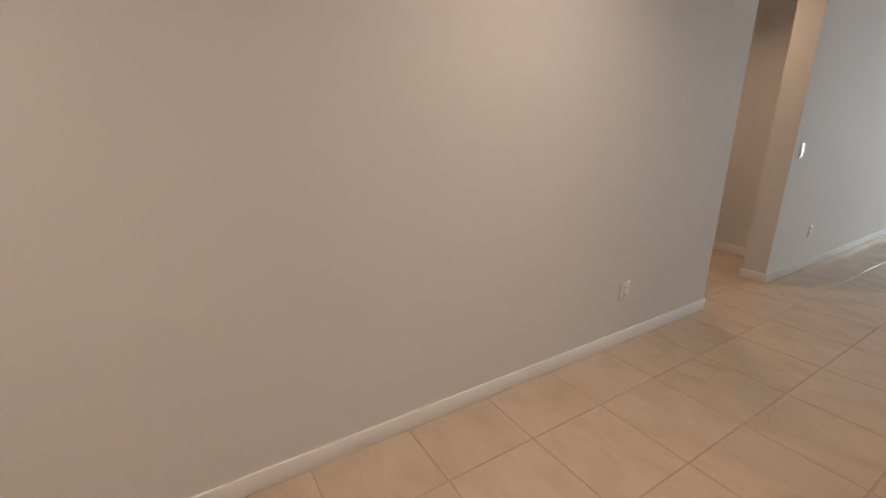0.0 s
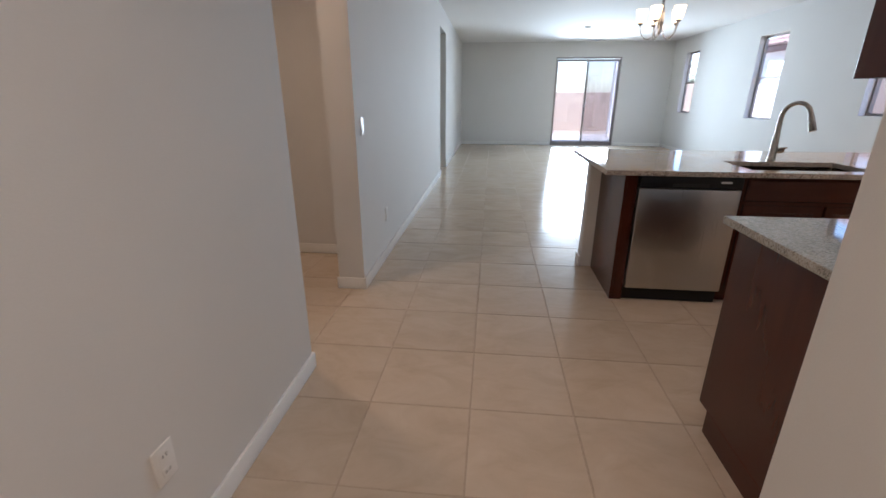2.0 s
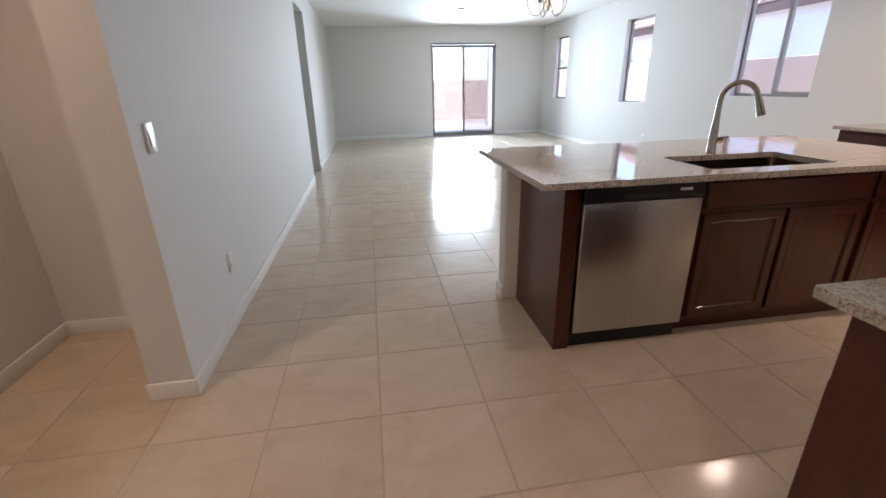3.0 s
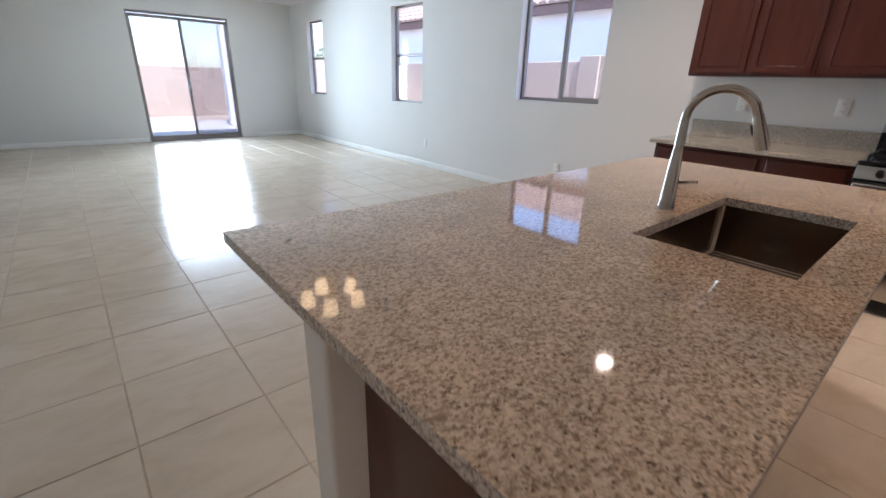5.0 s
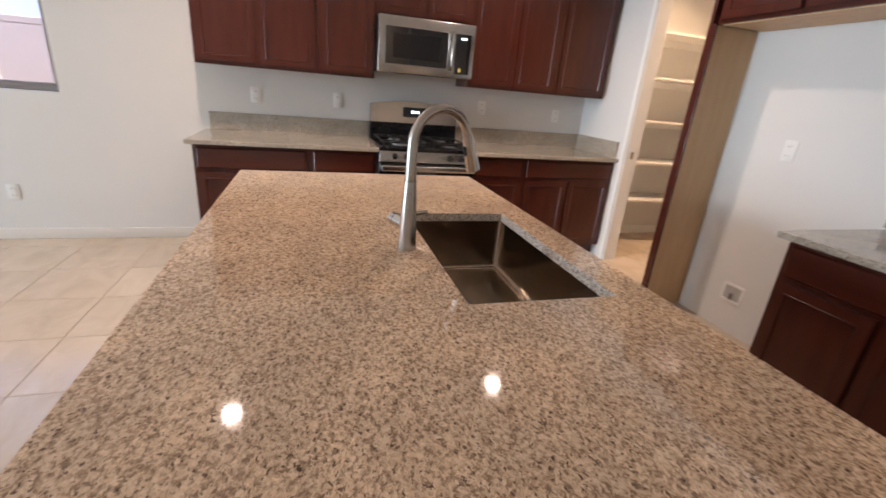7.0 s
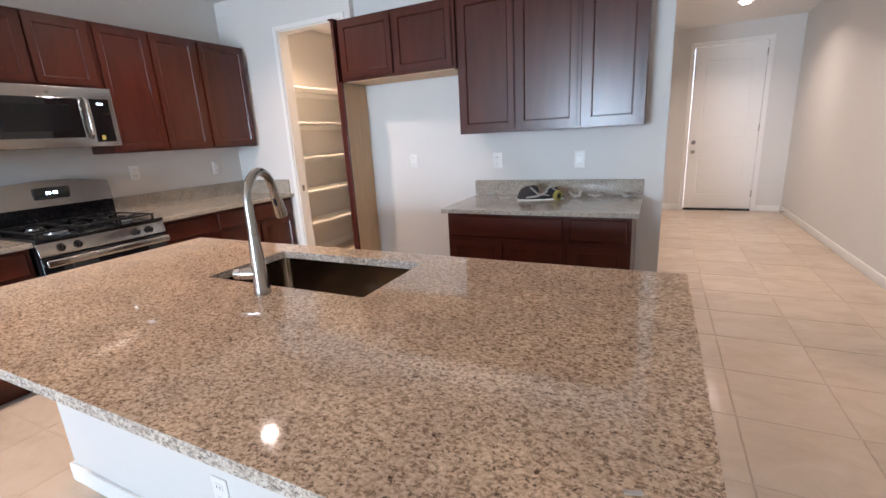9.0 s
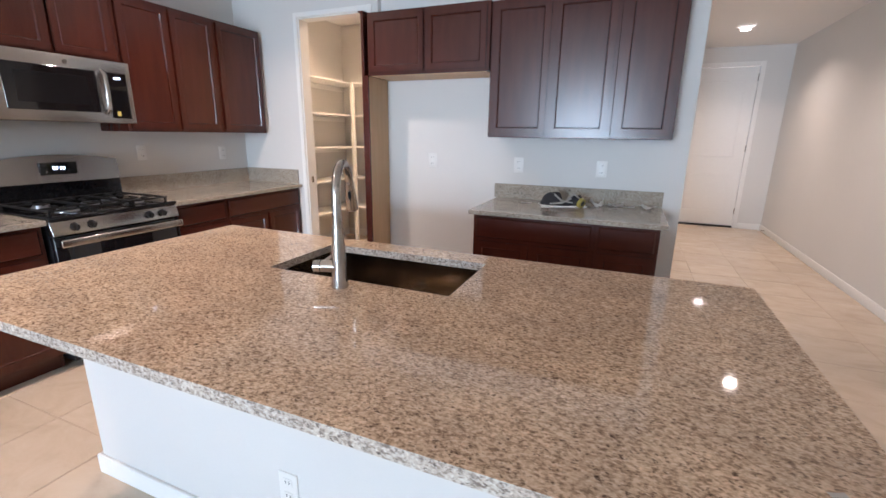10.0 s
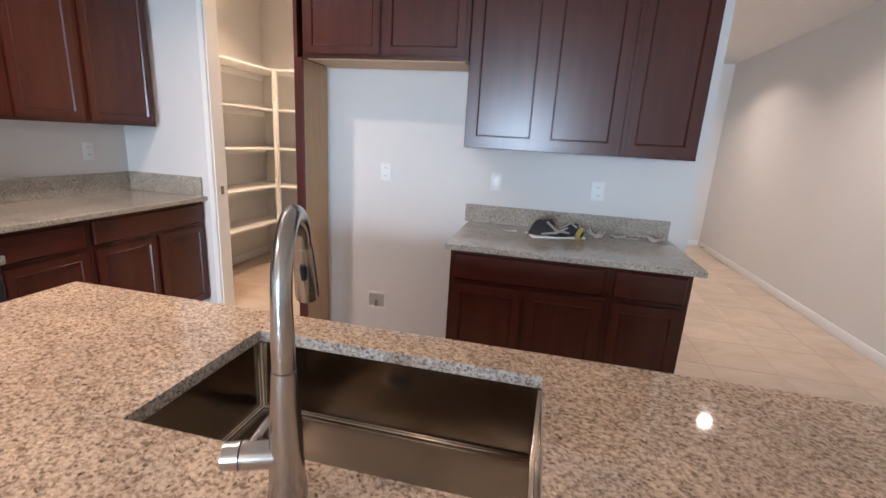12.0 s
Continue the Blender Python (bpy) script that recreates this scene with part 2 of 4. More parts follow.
BLKGLASS = mat("black_glass", (0.008, 0.008, 0.009), 0.04, coat=0.3)
IRON = mat("cast_iron", (0.014, 0.014, 0.014), 0.55, grain=0.2, scale=120, bump=0.2, spec=0.25)
PLASTIC = mat("white_plastic", (0.82, 0.81, 0.78), 0.3, grain=0.01)
DARKSLOT = mat("slot_dark", (0.03, 0.03, 0.03), 0.6)
BRONZE = mat("bronze_frame", (0.25, 0.22, 0.205), 0.45, 0.3, grain=0.06, scale=50)
GLASS = glass_mat("window_glass", (0.93, 0.96, 0.97))
# door panes carry a darker tint that tones down the bright yard behind
DOORGLASS = glass_mat("dimming_door_glass", (0.78, 0.80, 0.80))
SCREEN = glass_mat("screened_glass", (0.78, 0.77, 0.79))
LENS = emitter("can_lens", (1.0, 0.84, 0.66), 4)
SHADE = emitter("frosted_shade", (1.0, 0.68, 0.34), 1.1)
DIGITS = emitter("display_digits", (0.75, 0.95, 1.0), 1.0)
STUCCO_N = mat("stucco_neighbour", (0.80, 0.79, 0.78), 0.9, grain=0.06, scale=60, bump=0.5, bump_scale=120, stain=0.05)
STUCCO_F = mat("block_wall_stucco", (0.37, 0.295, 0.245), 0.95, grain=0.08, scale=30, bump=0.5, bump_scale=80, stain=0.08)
ROOFT = mat("clay_roof_tile", (0.27, 0.18, 0.15), 0.85, grain=0.2, scale=9, bump=0.3)
FASCIA = mat("fascia_paint", (0.20, 0.115, 0.095), 0.7, grain=0.06)
CONCRETE = mat("patio_concrete", (0.52, 0.49, 0.45), 0.9, grain=0.08, scale=40, bump=0.3, stain=0.06)
GRAVEL = mat("desert_gravel", (0.42, 0.33, 0.26), 0.95, grain=0.25, scale=70, bump=0.8, bump_scale=60, stain=0.1)
LEAF = mat("leaf", (0.07, 0.10, 0.045), 0.6, grain=0.2, scale=10)
BARK = mat("bark", (0.16, 0.11, 0.08), 0.9, grain=0.25, scale=30, bump=0.6)


# ---- builders ----
def box(bm, x0, x1, y0, y1, z0, z1):
    g = bmesh.ops.create_cube(bm, size=1.0, matrix=Matrix.LocRotScale(
        ((x0 + x1) / 2, (y0 + y1) / 2, (z0 + z1) / 2), None, (abs(x1 - x0), abs(y1 - y0), abs(z1 - z0))))
    return g["verts"]


def bev(bm, width, segs=2):
    bmesh.ops.bevel(bm, geom=list(bm.edges), offset=width, segments=segs, affect='EDGES', profile=0.5, clamp_overlap=True)
    return bm


def bbox(x0, x1, y0, y1, z0, z1, width=0.003, segs=2):
    bm = bmesh.new()
    box(bm, x0, x1, y0, y1, z0, z1)
    return bev(bm, width, segs) if width else bm


def cyl(bm, r1, r2, depth, m, segs=24, caps=True):
    return bmesh.ops.create_cone(bm, cap_ends=caps, segments=segs, radius1=r1, radius2=r2, depth=depth, matrix=m)


def tube(bm, pts, radii, segs=16):
    """A round bar through pts with a radius at each."""
    rings = []
    for i, p in enumerate(pts):
        a = Vector(pts[max(i - 1, 0)])
        c = Vector(pts[min(i + 1, len(pts) - 1)])
        d = (c - a).normalized()
        u = d.orthogonal().normalized() if not rings else (last_u - d * last_u.dot(d)).normalized()
        last_u = u
        w = d.cross(u)
        rings.append([bm.verts.new(Vector(p) + (u * math.cos(k * math.tau / segs) + w * math.sin(k * math.tau / segs)) * radii[i]) for k in range(segs)])
    for a, c in zip(rings, rings[1:]):
        for k in range(segs):
            bm.faces.new((a[k], a[(k + 1) % segs], c[(k + 1) % segs], c[k]))
    bm.faces.new(rings[0][::-1])
    bm.faces.new(rings[-1])


def lathe(bm, profile, centre=(0, 0, 0), segs=24):
    rings = [[bm.verts.new((centre[0] + r * math.cos(k * math.tau / segs), centre[1] + r * math.sin(k * math.tau / segs), centre[2] + z)) for k in range(segs)] for r, z in profile]
    for a, c in zip(rings, rings[1:]):
        for k in range(segs):
            bm.faces.new((a[k], a[(k + 1) % segs], c[(k + 1) % segs], c[k]))


def tube_ring(r, z, h):
    bm = bmesh.new()
    lathe(bm, [(r - 0.002, z), (r, z + 0.0008), (r, z + h - 0.0008), (r - 0.002, z + h)], segs=28)
    return bm


def mesh_of(name, bm, material, smooth=False):
    bmesh.ops.recalc_face_normals(bm, faces=bm.faces)
    me = bpy.data.meshes.new(name)
    bm.to_mesh(me)
    bm.free()
    me.materials.append(material)
    if smooth:
        for p in me.polygons:
            p.use_smooth = True
        me.set_sharp_from_angle(angle=radians(35))
    return me


def part(name, bm, material, parent, label="", smooth=False):
    ob = new(name, mesh_of(name, bm, material, smooth))
    ob.parent = parent
    return tagged(ob, label)


def solid(name, bm, material, label, category="", kind="", smooth=False):
    return tagged(new(name, mesh_of(name, bm, material, smooth)), label, category, kind=kind)


def thing(name, m, label, category, group="", kind=""):
    ob = new(name)
    ob.empty_display_size = 0.1
    ob.matrix_basis = m
    return tagged(ob, label, category, group, kind)


def wall(name, boxes, label, material=WALL):
    bm = bmesh.new()
    for b in boxes:
        box(bm, *b)
    return solid(name, bm, material, label, "wall", "structure")


# ---- setting ----
WX, LX, FY, DY = 4.61, -1.06, 15.93, -1.05    # east wall, west wall, far wall, door wall
KY, PY = 3.70, 3.755                          # kitchen back wall, pantry wall
SL0, SL1, SLH = 1.54, 3.28, 2.35              # sliding door
T = 0.15
WINS = [(14.38, 15.12, 0.95, 2.37), (11.10, 11.93, 0.955, 2.37), (8.07, 9.21, 1.11, 2.38)]   # y0, y1, sill, head

# east wall with three window openings
bxs = [(WX, WX + T, 3.5, WINS[2][0], 0, CEIL), (WX, WX + T, WINS[2][1], WINS[1][0], 0, CEIL),
       (WX, WX + T, WINS[1][1], WINS[0][0], 0, CEIL), (WX, WX + T, WINS[0][1], FY + T, 0, CEIL)]
for y0, y1, z0, z1 in WINS:
    bxs += [(WX, WX + T, y0, y1, 0, z0), (WX, WX + T, y0, y1, z1, CEIL)]
wall("wall_east", bxs, "white painted wall with three windows")
wall("wall_north", [(LX - T, SL0, FY, FY + T, 0, CEIL), (SL1, WX, FY, FY + T, 0, CEIL), (SL0, SL1, FY, FY + T, SLH, CEIL)],
     "white painted wall round the sliding door")
LD0, LD1, LDH = 10.49, 11.44, 2.42
wall("wall_west", [(LX - 0.19, LX, 5.55, LD0, 0, CEIL), (LX - 0.19, LX, LD1, FY, 0, CEIL), (LX - 0.19, LX, LD0, LD1, LDH, CEIL)],
     "long white painted wall with a cased opening")
wall("wall_hall", [(LX - 0.19, LX, DY, 4.555, 0, CEIL)], "plain white painted hall wall")
wall("wall_alcove", [(-2.16, -2.01, 3.4, 6.42, 0, CEIL), (-2.01, LX - 0.19, 6.27, 6.42, 0, CEIL), (-2.01, LX - 0.19, 3.4, 3.55, 0, CEIL)],
     "white walls of a side passage")
wall("wall_side_room", [(-2.6, -2.45, 10.0, 12.2, 0, CEIL), (-2.45, LX - 0.19, 10.0, 10.15, 0, CEIL), (-2.45, LX - 0.19, 12.05, 12.2, 0, CEIL)],
     "plain walls closing the side room")
FD0, FD1, FDH = -0.67, 0.245, 2.46
wall("wall_south", [(LX - 0.19, FD0, DY - T, DY, 0, CEIL), (FD1, 1.2, DY - T, DY, 0, CEIL), (FD0, FD1, DY - T, DY, FDH, CEIL)],
     "white painted wall round the front door")
wall("wall_hall_east", [(1.05, 1.2, DY, 2.95, 0, CEIL), (0.61, 1.05, 2.95, 3.1, 0, CEIL), (0.61, 0.75, 3.1, KY, 0, CEIL)], "white painted hall wall with a square end")
PO0, PO1, POH = 3.12, 3.85, 2.39              # pantry opening
wall("wall_kitchen", [(0.75, 3.02, KY - 0.12, KY, 0, CEIL), (3.02, PO0, PY - 0.12, PY, 0, CEIL), (PO1, WX, PY - 0.12, PY, 0, CEIL),
                      (PO0, PO1, PY - 0.12, PY, POH, CEIL)], "white painted kitchen wall with the pantry opening")
wall("wall_pantry", [(2.6, 2.72, 1.9, 3.58, 0, CEIL), (2.72, WX, 1.9, 2.02, 0, CEIL), (WX, WX + T, 1.9, 3.5, 0, CEIL)], "cream painted pantry walls")
bm = bmesh.new()
box(bm, -2.7, WX + T, DY - T, FY + T, CEIL, CEIL + 0.12)
solid("ceiling", bm, CEILP, "white lightly textured ceiling", "ceiling", "structure")

# baseboards: 90 mm, rounded top
def baseboard(runs, label="white painted baseboard"):
    bm = bmesh.new()
    for x0, x1, y0, y1 in runs:
        v = box(bm, x0, x1, y0, y1, 0, 0.088)
    bev(bm, 0.004, 2)
    return solid("baseboard", bm, TRIM, label, "baseboard", "structure", True)

B = 0.014
baseboard([(LX, LX + B, DY, 4.555 + B), (LX - 0.19 - B, LX + B, 4.555 + 0.001, 4.555 + B)])
baseboard([(LX, LX + B, 5.55 - B, LD0), (LX - 0.19 - B, LX, 5.55 - B, 5.55), (LX, LX + B, LD1, FY)])
baseboard([(-2.01, LX - 0.19, 6.27 - B, 6.27), (-2.01, -2.01 + B, 3.55, 6.27 - B)])
baseboard([(LX + B, SL0 - 0.03, FY - B, FY), (SL1 + 0.03, WX, FY - B, FY), (WX - B, WX, 7.14, FY - B)])
baseboard([(LX + B, FD0 - 0.07, DY, DY + B), (FD1 + 0.07, 1.05, DY, DY + B), (0.61 - B, 0.61, 2.95, KY + B), (0.61, 0.74, KY, KY + B)])
baseboard([(2.72, WX, 2.02, 2.02 + B), (WX - B, WX, 2.02 + B, 3.69)])

# ---- kitchen cabinets ----
def face(x, y, z, facing):
    """Pose of a front whose local x runs to the viewer's right and whose face is at local y = 0, turned towards facing."""
    return pose(x, y, z, 0, 0, {"-y": 0, "+y": 180, "-x": -90, "+x": 90}[facing])


def panel_door(name, parent, x0, x1, z0, z1, material=CHERRY, t=0.019, stile=0.055):
    bm = bmesh.new()
    box(bm, x0, x1, -t, 0, z0, z1)
    bm.faces.ensure_lookup_table()
    front = min(bm.faces, key=lambda f: f.calc_center_median().y)
    s = min(stile, (x1 - x0) * 0.3, (z1 - z0) * 0.3)
    bmesh.ops.bevel(bm, geom=[e for e in front.edges], offset=0.004, segments=2, affect='EDGES')
    front = min(bm.faces, key=lambda f: f.calc_center_median().y)
    for inset, depth in ((s, 0.0), (0.003, 0.0025), (0.004, 0.0), (0.007, -0.010)):
        bmesh.ops.inset_region(bm, faces=[front], thickness=inset, depth=depth)
    return part(name, bm, material, parent)


def slab_front(parent, x0, x1, z0, z1, name="drawer_front"):
    bm = bmesh.new()
    box(bm, x0, x1, -0.019, 0, z0, z1)
    front = min(bm.faces, key=lambda f: f.calc_center_median().y)
    bmesh.ops.bevel(bm, geom=[e for e in front.edges], offset=0.009, segments=3, affect='EDGES', profile=0.3)
    return part(name, bm, CHERRY_IN, parent)


def base_cabinet(m, w, depth, label, drawers, doors, group, toe=True, sink=False):
    """drawers and doors: how many fronts, side by side."""
    c = thing("base_cabinet", m, label, "cabinet", group)
    if sink:
        part("face_frame", bbox(0, w, 0, 0.018, 0.105, 0.884, 0.001), CHERRY, c)
        part("side_board", bbox(0, 0.018, 0.018, depth, 0.105, 0.884, 0.001), CHERRY, c)
        part("side_board", bbox(w - 0.018, w, 0.018, depth, 0.105, 0.884, 0.001), CHERRY, c)
        part("bottom_board", bbox(0.018, w - 0.018, 0.018, depth, 0.105, 0.123, 0.001), CHERRY, c)
    else:
        part("carcass", bbox(0, w, 0, depth, 0.105, 0.884, 0.002), CHERRY, c)
    if toe:
        part("toe_kick", bbox(0.019, w - 0.019, 0.07, 0.09, 0, 0.105, 0.001), CHERRY_IN, c, "recessed dark toe board")
        part("end_foot", bbox(0, 0.018, 0.07, depth, 0, 0.105, 0.001), CHERRY, c)
        part("end_foot", bbox(w - 0.018, w, 0.07, depth, 0, 0.105, 0.001), CHERRY, c)
    g = 0.022
    wd = (w - g * (drawers + 1)) / drawers
    for i in range(drawers):
        slab_front(c, g + i * (wd + g), g + i * (wd + g) + wd, 0.722, 0.862)
    wd = (w - g * (doors + 1)) / doors
    for i in range(doors):
        panel_door("door", c, g + i * (wd + g), g + i * (wd + g) + wd, 0.125, 0.698)
    return c


def wall_cabinet(m, w, depth, h, label, doors, group, under=None):
    c = thing("wall_cabinet", m, label, "cabinet", group)
    part("carcass", bbox(0, w, 0, depth, 0, h, 0.002), CHERRY, c)
    if under:
        part("underside", bbox(0.02, w - 0.02, 0.02, depth - 0.01, -0.006, 0.0, 0.001), under, c, "raw pale wood underside")
    g = 0.022
    wd = (w - g * (doors + 1)) / doors
    for i in range(doors):
        panel_door("door", c, g + i * (wd + g), g + i * (wd + g) + wd, 0.02, h - 0.02)
    return c


UP = "wall cabinets"
LOW = "base cabinets"
HU = 0.905
# cabinets of the stove wall; local x runs towards -y
X_UP, X_LOW = 4.29, 3.965
for y, w, n in ((7.10, 0.83, 2), (6.27, 0.42, 1)):
    wall_cabinet(face(X_UP, y, 1.395, "-x"), w, WX - X_UP, HU, "dark cherry wall cabinet with recessed panel doors", n, UP)
for y, w, n in ((5.09, 0.80, 2), (4.29, 0.505, 1)):
    wall_cabinet(face(X_UP, y, 1.395, "-x"), w, WX - X_UP, HU, "dark cherry wall cabinet beside the microwave", n, UP)
wall_cabinet(face(X_UP, 5.848, 1.842, "-x"), 0.757, WX - X_UP, HU - 0.447, "short dark cherry cabinet over the microwave", 2, UP)
for y, w, d, n in ((7.10, 0.76, 1, 2), (6.34, 0.48, 1, 1), (5.085, 0.455, 1, 1), (4.63, 0.87, 1, 2)):
    base_cabinet(face(X_LOW, y, 0, "-x"), w, WX - X_LOW, "dark cherry base cabinet with drawer and panel doors", d, n, LOW)
# cabinets of the refrigerator wall; local x runs towards -x
Y_UP, Y_LOW = 4.0, 4.36
wall_cabinet(face(1.965, Y_UP, 1.39, "+y"), 0.845, Y_UP - KY, HU, "dark cherry two-door wall cabinet above the side counter", 2, UP)
wall_cabinet(face(1.12, Y_UP, 1.39, "+y"), 0.375, Y_UP - KY, HU, "narrow dark cherry wall cabinet above the side counter", 1, UP)
wall_cabinet(face(2.955, Y_UP + 0.03, 1.845, "+y"), 0.99, Y_UP + 0.03 - KY, HU - 0.455, "short dark cherry cabinet over the refrigerator space", 2, UP, MAPLE)
fp = thing("refrigerator_panel", pose(2.97, KY, 0), "tall end panel, dark front edge and raw pale inner face", "panel")
part("inner_board", bbox(0, 0.012, 0, 0.335, 0, 1.845, 0.001), MAPLE, fp, "raw pale wood board")
part("outer_board", bbox(0.012, 0.036, 0, 0.345, 0, 2.295, 0.002), CHERRY, fp)
part("front_edge", bbox(-0.022, 0.012, 0.335, 0.349, 0, 1.844, 0.001), CHERRY, fp)
part("top_lip", bbox(0.0, 0.048, 0.0, 0.36, 2.295, 2.307, 0.002), CHERRY, fp)
for x, w, n in ((1.93, 0.80, 2), (1.13, 0.367, 1)):
    base_cabinet(face(x, Y_LOW, 0, "+y"), w, Y_LOW - KY, "dark cherry base cabinet of the side counter", 1, n, LOW)

# ---- worktops ----
def worktop(name, m, boxes, label, hole=None, thick=0.03):
    w = thing(name, m, label, "countertop")
    x0, x1, y0, y1 = boxes
    bm = bmesh.new()
    if hole:
        hx0, hx1, hy0, hy1 = hole
        xs, yl = [x0, hx0, hx1, x1], [y0, hy0, hy1, y1]
        grid = {}
        for zi, z in ((0, -thick), (1, 0)):
            for i, x in enumerate(xs):
                for j, y in enumerate(yl):
                    grid[zi, i, j] = bm.verts.new((x, y, z))
        for i in range(3):
            for j in range(3):
                if (i, j) == (1, 1):
                    continue
                bm.faces.new([grid[1, i, j], grid[1, i + 1, j], grid[1, i + 1, j + 1], grid[1, i, j + 1]])
                bm.faces.new([grid[0, i, j], grid[0, i, j + 1], grid[0, i + 1, j + 1], grid[0, i + 1, j]])
        for i in range(3):
            for j in (0, 3):
                bm.faces.new([grid[0, i, j], grid[0, i + 1, j], grid[1, i + 1, j], grid[1, i, j]])
                bm.faces.new([grid[0, j, i], grid[0, j, i + 1], grid[1, j, i + 1], grid[1, j, i]])
        for a, b_ in (((1, 1), (2, 1)), ((2, 1), (2, 2)), ((2, 2), (1, 2)), ((1, 2), (1, 1))):
            bm.faces.new([grid[0, *a], grid[0, *b_], grid[1, *b_], grid[1, *a]])
        edges = [e for e in bm.edges if len(e.link_faces) == 2 and e.calc_face_angle(0) > 0.5]
        bmesh.ops.recalc_face_normals(bm, faces=bm.faces)
        bmesh.ops.bevel(bm, geom=edges, offset=0.003, segments=2, affect='EDGES')
    else:
        box(bm, x0, x1, y0, y1, -thick, 0)
        bev(bm, 0.003)
    slab = part("slab", bm, GRANITE if hole else GRANITE_DAYLIT, w, "speckled %s polished granite slab" % ("brown and cream" if hole else "daylight-grey and cream"))
    if hole:        # the slab's sides are sawn, not polished; their bluish tint stands for daylight
        slab.data.materials.append(GEDGE)
        for poly in slab.data.polygons:
            if abs(poly.normal.z) < 0.3:
                poly.material_index = 1
    return w


CT = 0.914
IX0, IX1, IY0, IY1 = 0.545, 2.932, 5.485, 6.655
HX0, HX1, HY0, HY1 = 1.455, 2.182, 5.602, 5.99
worktop("island_countertop", pose(0, 0, CT), (IX0, IX1, IY0, IY1), "speckled brown granite island top with a sink cut-out", (HX0, HX1, HY0, HY1))
w1 = worktop("stove_countertop", pose(0, 0, CT), (3.917, WX, 5.852, 7.135), "speckled granite countertop beside the stove")
part("backsplash", bbox(WX - 0.02, WX, 5.852, 7.10, 0.0, 0.135, 0.002), GRANITE_DAYLIT, w1)
w2 = worktop("stove_countertop", pose(0, 0, CT), (3.917, WX, PY, 5.086), "speckled granite countertop ending at the pantry wall")
part("backsplash", bbox(WX - 0.02, WX, PY + 0.02, 5.086, 0.0, 0.135, 0.002), GRANITE_DAYLIT, w2)
part("side_splash", bbox(3.955, WX, PY, PY + 0.02, 0.0, 0.14, 0.002), GRANITE_DAYLIT, w2)
w3 = worktop("side_countertop", pose(0, 0, CT), (0.728, 1.952, KY, 4.42), "speckled granite side countertop with items on it")
part("backsplash", bbox(0.728, 1.975, KY, KY + 0.02, 0.0, 0.112, 0.002), GRANITE_DAYLIT, w3)

# ---- island ----
IF = 5.575
kw = thing("island_half_wall", pose(0.6, 6.19, 0), "white painted half wall behind the island cabinets", "wall")
part("wall_body", bbox(0, 2.29, 0, 0.11, 0, 0.884, 0.012, 3), WALL, kw, smooth=True)
part("baseboard", bbox(-0.014, 2.304, 0.11, 0.124, 0, 0.088, 0.004), TRIM, kw)
part("end_baseboard", bbox(-0.014, 0, -0.002, 0.11, 0, 0.088, 0.004), TRIM, kw)
part("far_end_baseboard", bbox(2.29, 2.304, -0.002, 0.11, 0, 0.088, 0.004), TRIM, kw)
ip = thing("island_end_panel", pose(0.69, IF, 0), "dark cherry end panel and filler of the island", "panel")
part("side_board", bbox(0, 0.02, 0, 0.612, 0, 0.884, 0.002), CHERRY, ip)
part("filler", bbox(0.02, 0.082, 0, 0.02, 0, 0.884, 0.002), CHERRY, ip)
base_cabinet(face(1.405, IF, 0, "-y"), 0.99, 0.61, "dark cherry sink cabinet with false front", 1, 2, LOW, sink=True)
base_cabinet(face(2.395, IF, 0, "-y"), 0.49, 0.61, "dark cherry island cabinet with drawer and door", 1, 1, LOW)


def dishwasher(m):
    d = thing("dishwasher", m, "stainless dishwasher with black control strip, built into the island", "dishwasher")
    w = 0.622
    part("tub", bbox(0.004, w - 0.004, 0.03, 0.58, 0.10, 0.875, 0.003), BLACK, d)
    bm = bmesh.new()
    box(bm, 0.003, w - 0.003, -0.022, 0.03, 0.098, 0.792)
    bev(bm, 0.006, 3)
    part("front_panel", bm, STEEL_V, d, "brushed stainless door", True)
    cp = part("control_strip", bbox(0.003, w - 0.003, -0.024, 0.03, 0.796, 0.872, 0.005, 3), BLACK, d, "black plastic control strip", True)
    part("handle_recess", bbox(0.2, 0.42, -0.0255, -0.0235, 0.806, 0.828, 0.0008), DARKSLOT, cp)
    part("badge", bbox(0.485, 0.55, -0.0262, -0.024, 0.832, 0.846, 0.0008), PLASTIC, cp, "small pale badge")
    part("toe_plate", bbox(0.003, w - 0.003, 0.02, 0.04, 0.0, 0.095, 0.002), BLACK, d)
    return d


dishwasher(pose(0.777, IF, 0))

# undermount sink
sk = thing("sink", pose((HX0 + HX1) / 2, (HY0 + HY1) / 2, CT - 0.23), "deep undermount stainless sink in the island", "sink")
hw, hd = (HX1 - HX0) / 2 + 0.004, (HY1 - HY0) / 2 + 0.004
bm = bmesh.new()
box(bm, -hw, hw, -hd, hd, 0, 0.2)
bmesh.ops.delete(bm, geom=[max(bm.faces, key=lambda f: f.calc_center_median().z)], context='FACES')
bmesh.ops.bevel(bm, geom=[e for e in bm.edges if len(e.link_faces) == 2], offset=0.012, segments=4, affect='EDGES')
floor_face = max((f for f in bm.faces if f.calc_center_median().z < 0.002), key=lambda f: f.calc_area())
bmesh.ops.poke(bm, faces=[floor_face])
min(bm.verts, key=lambda v: v.co.xy.length).co.z -= 0.008
bmesh.ops.solidify(bm, geom=list(bm.faces), thickness=-0.0015)
basin = part("basin", bm, SINKS, sk)
for poly in basin.data.polygons:
    poly.use_smooth = poly.area < 0.012
bm = bmesh.new()
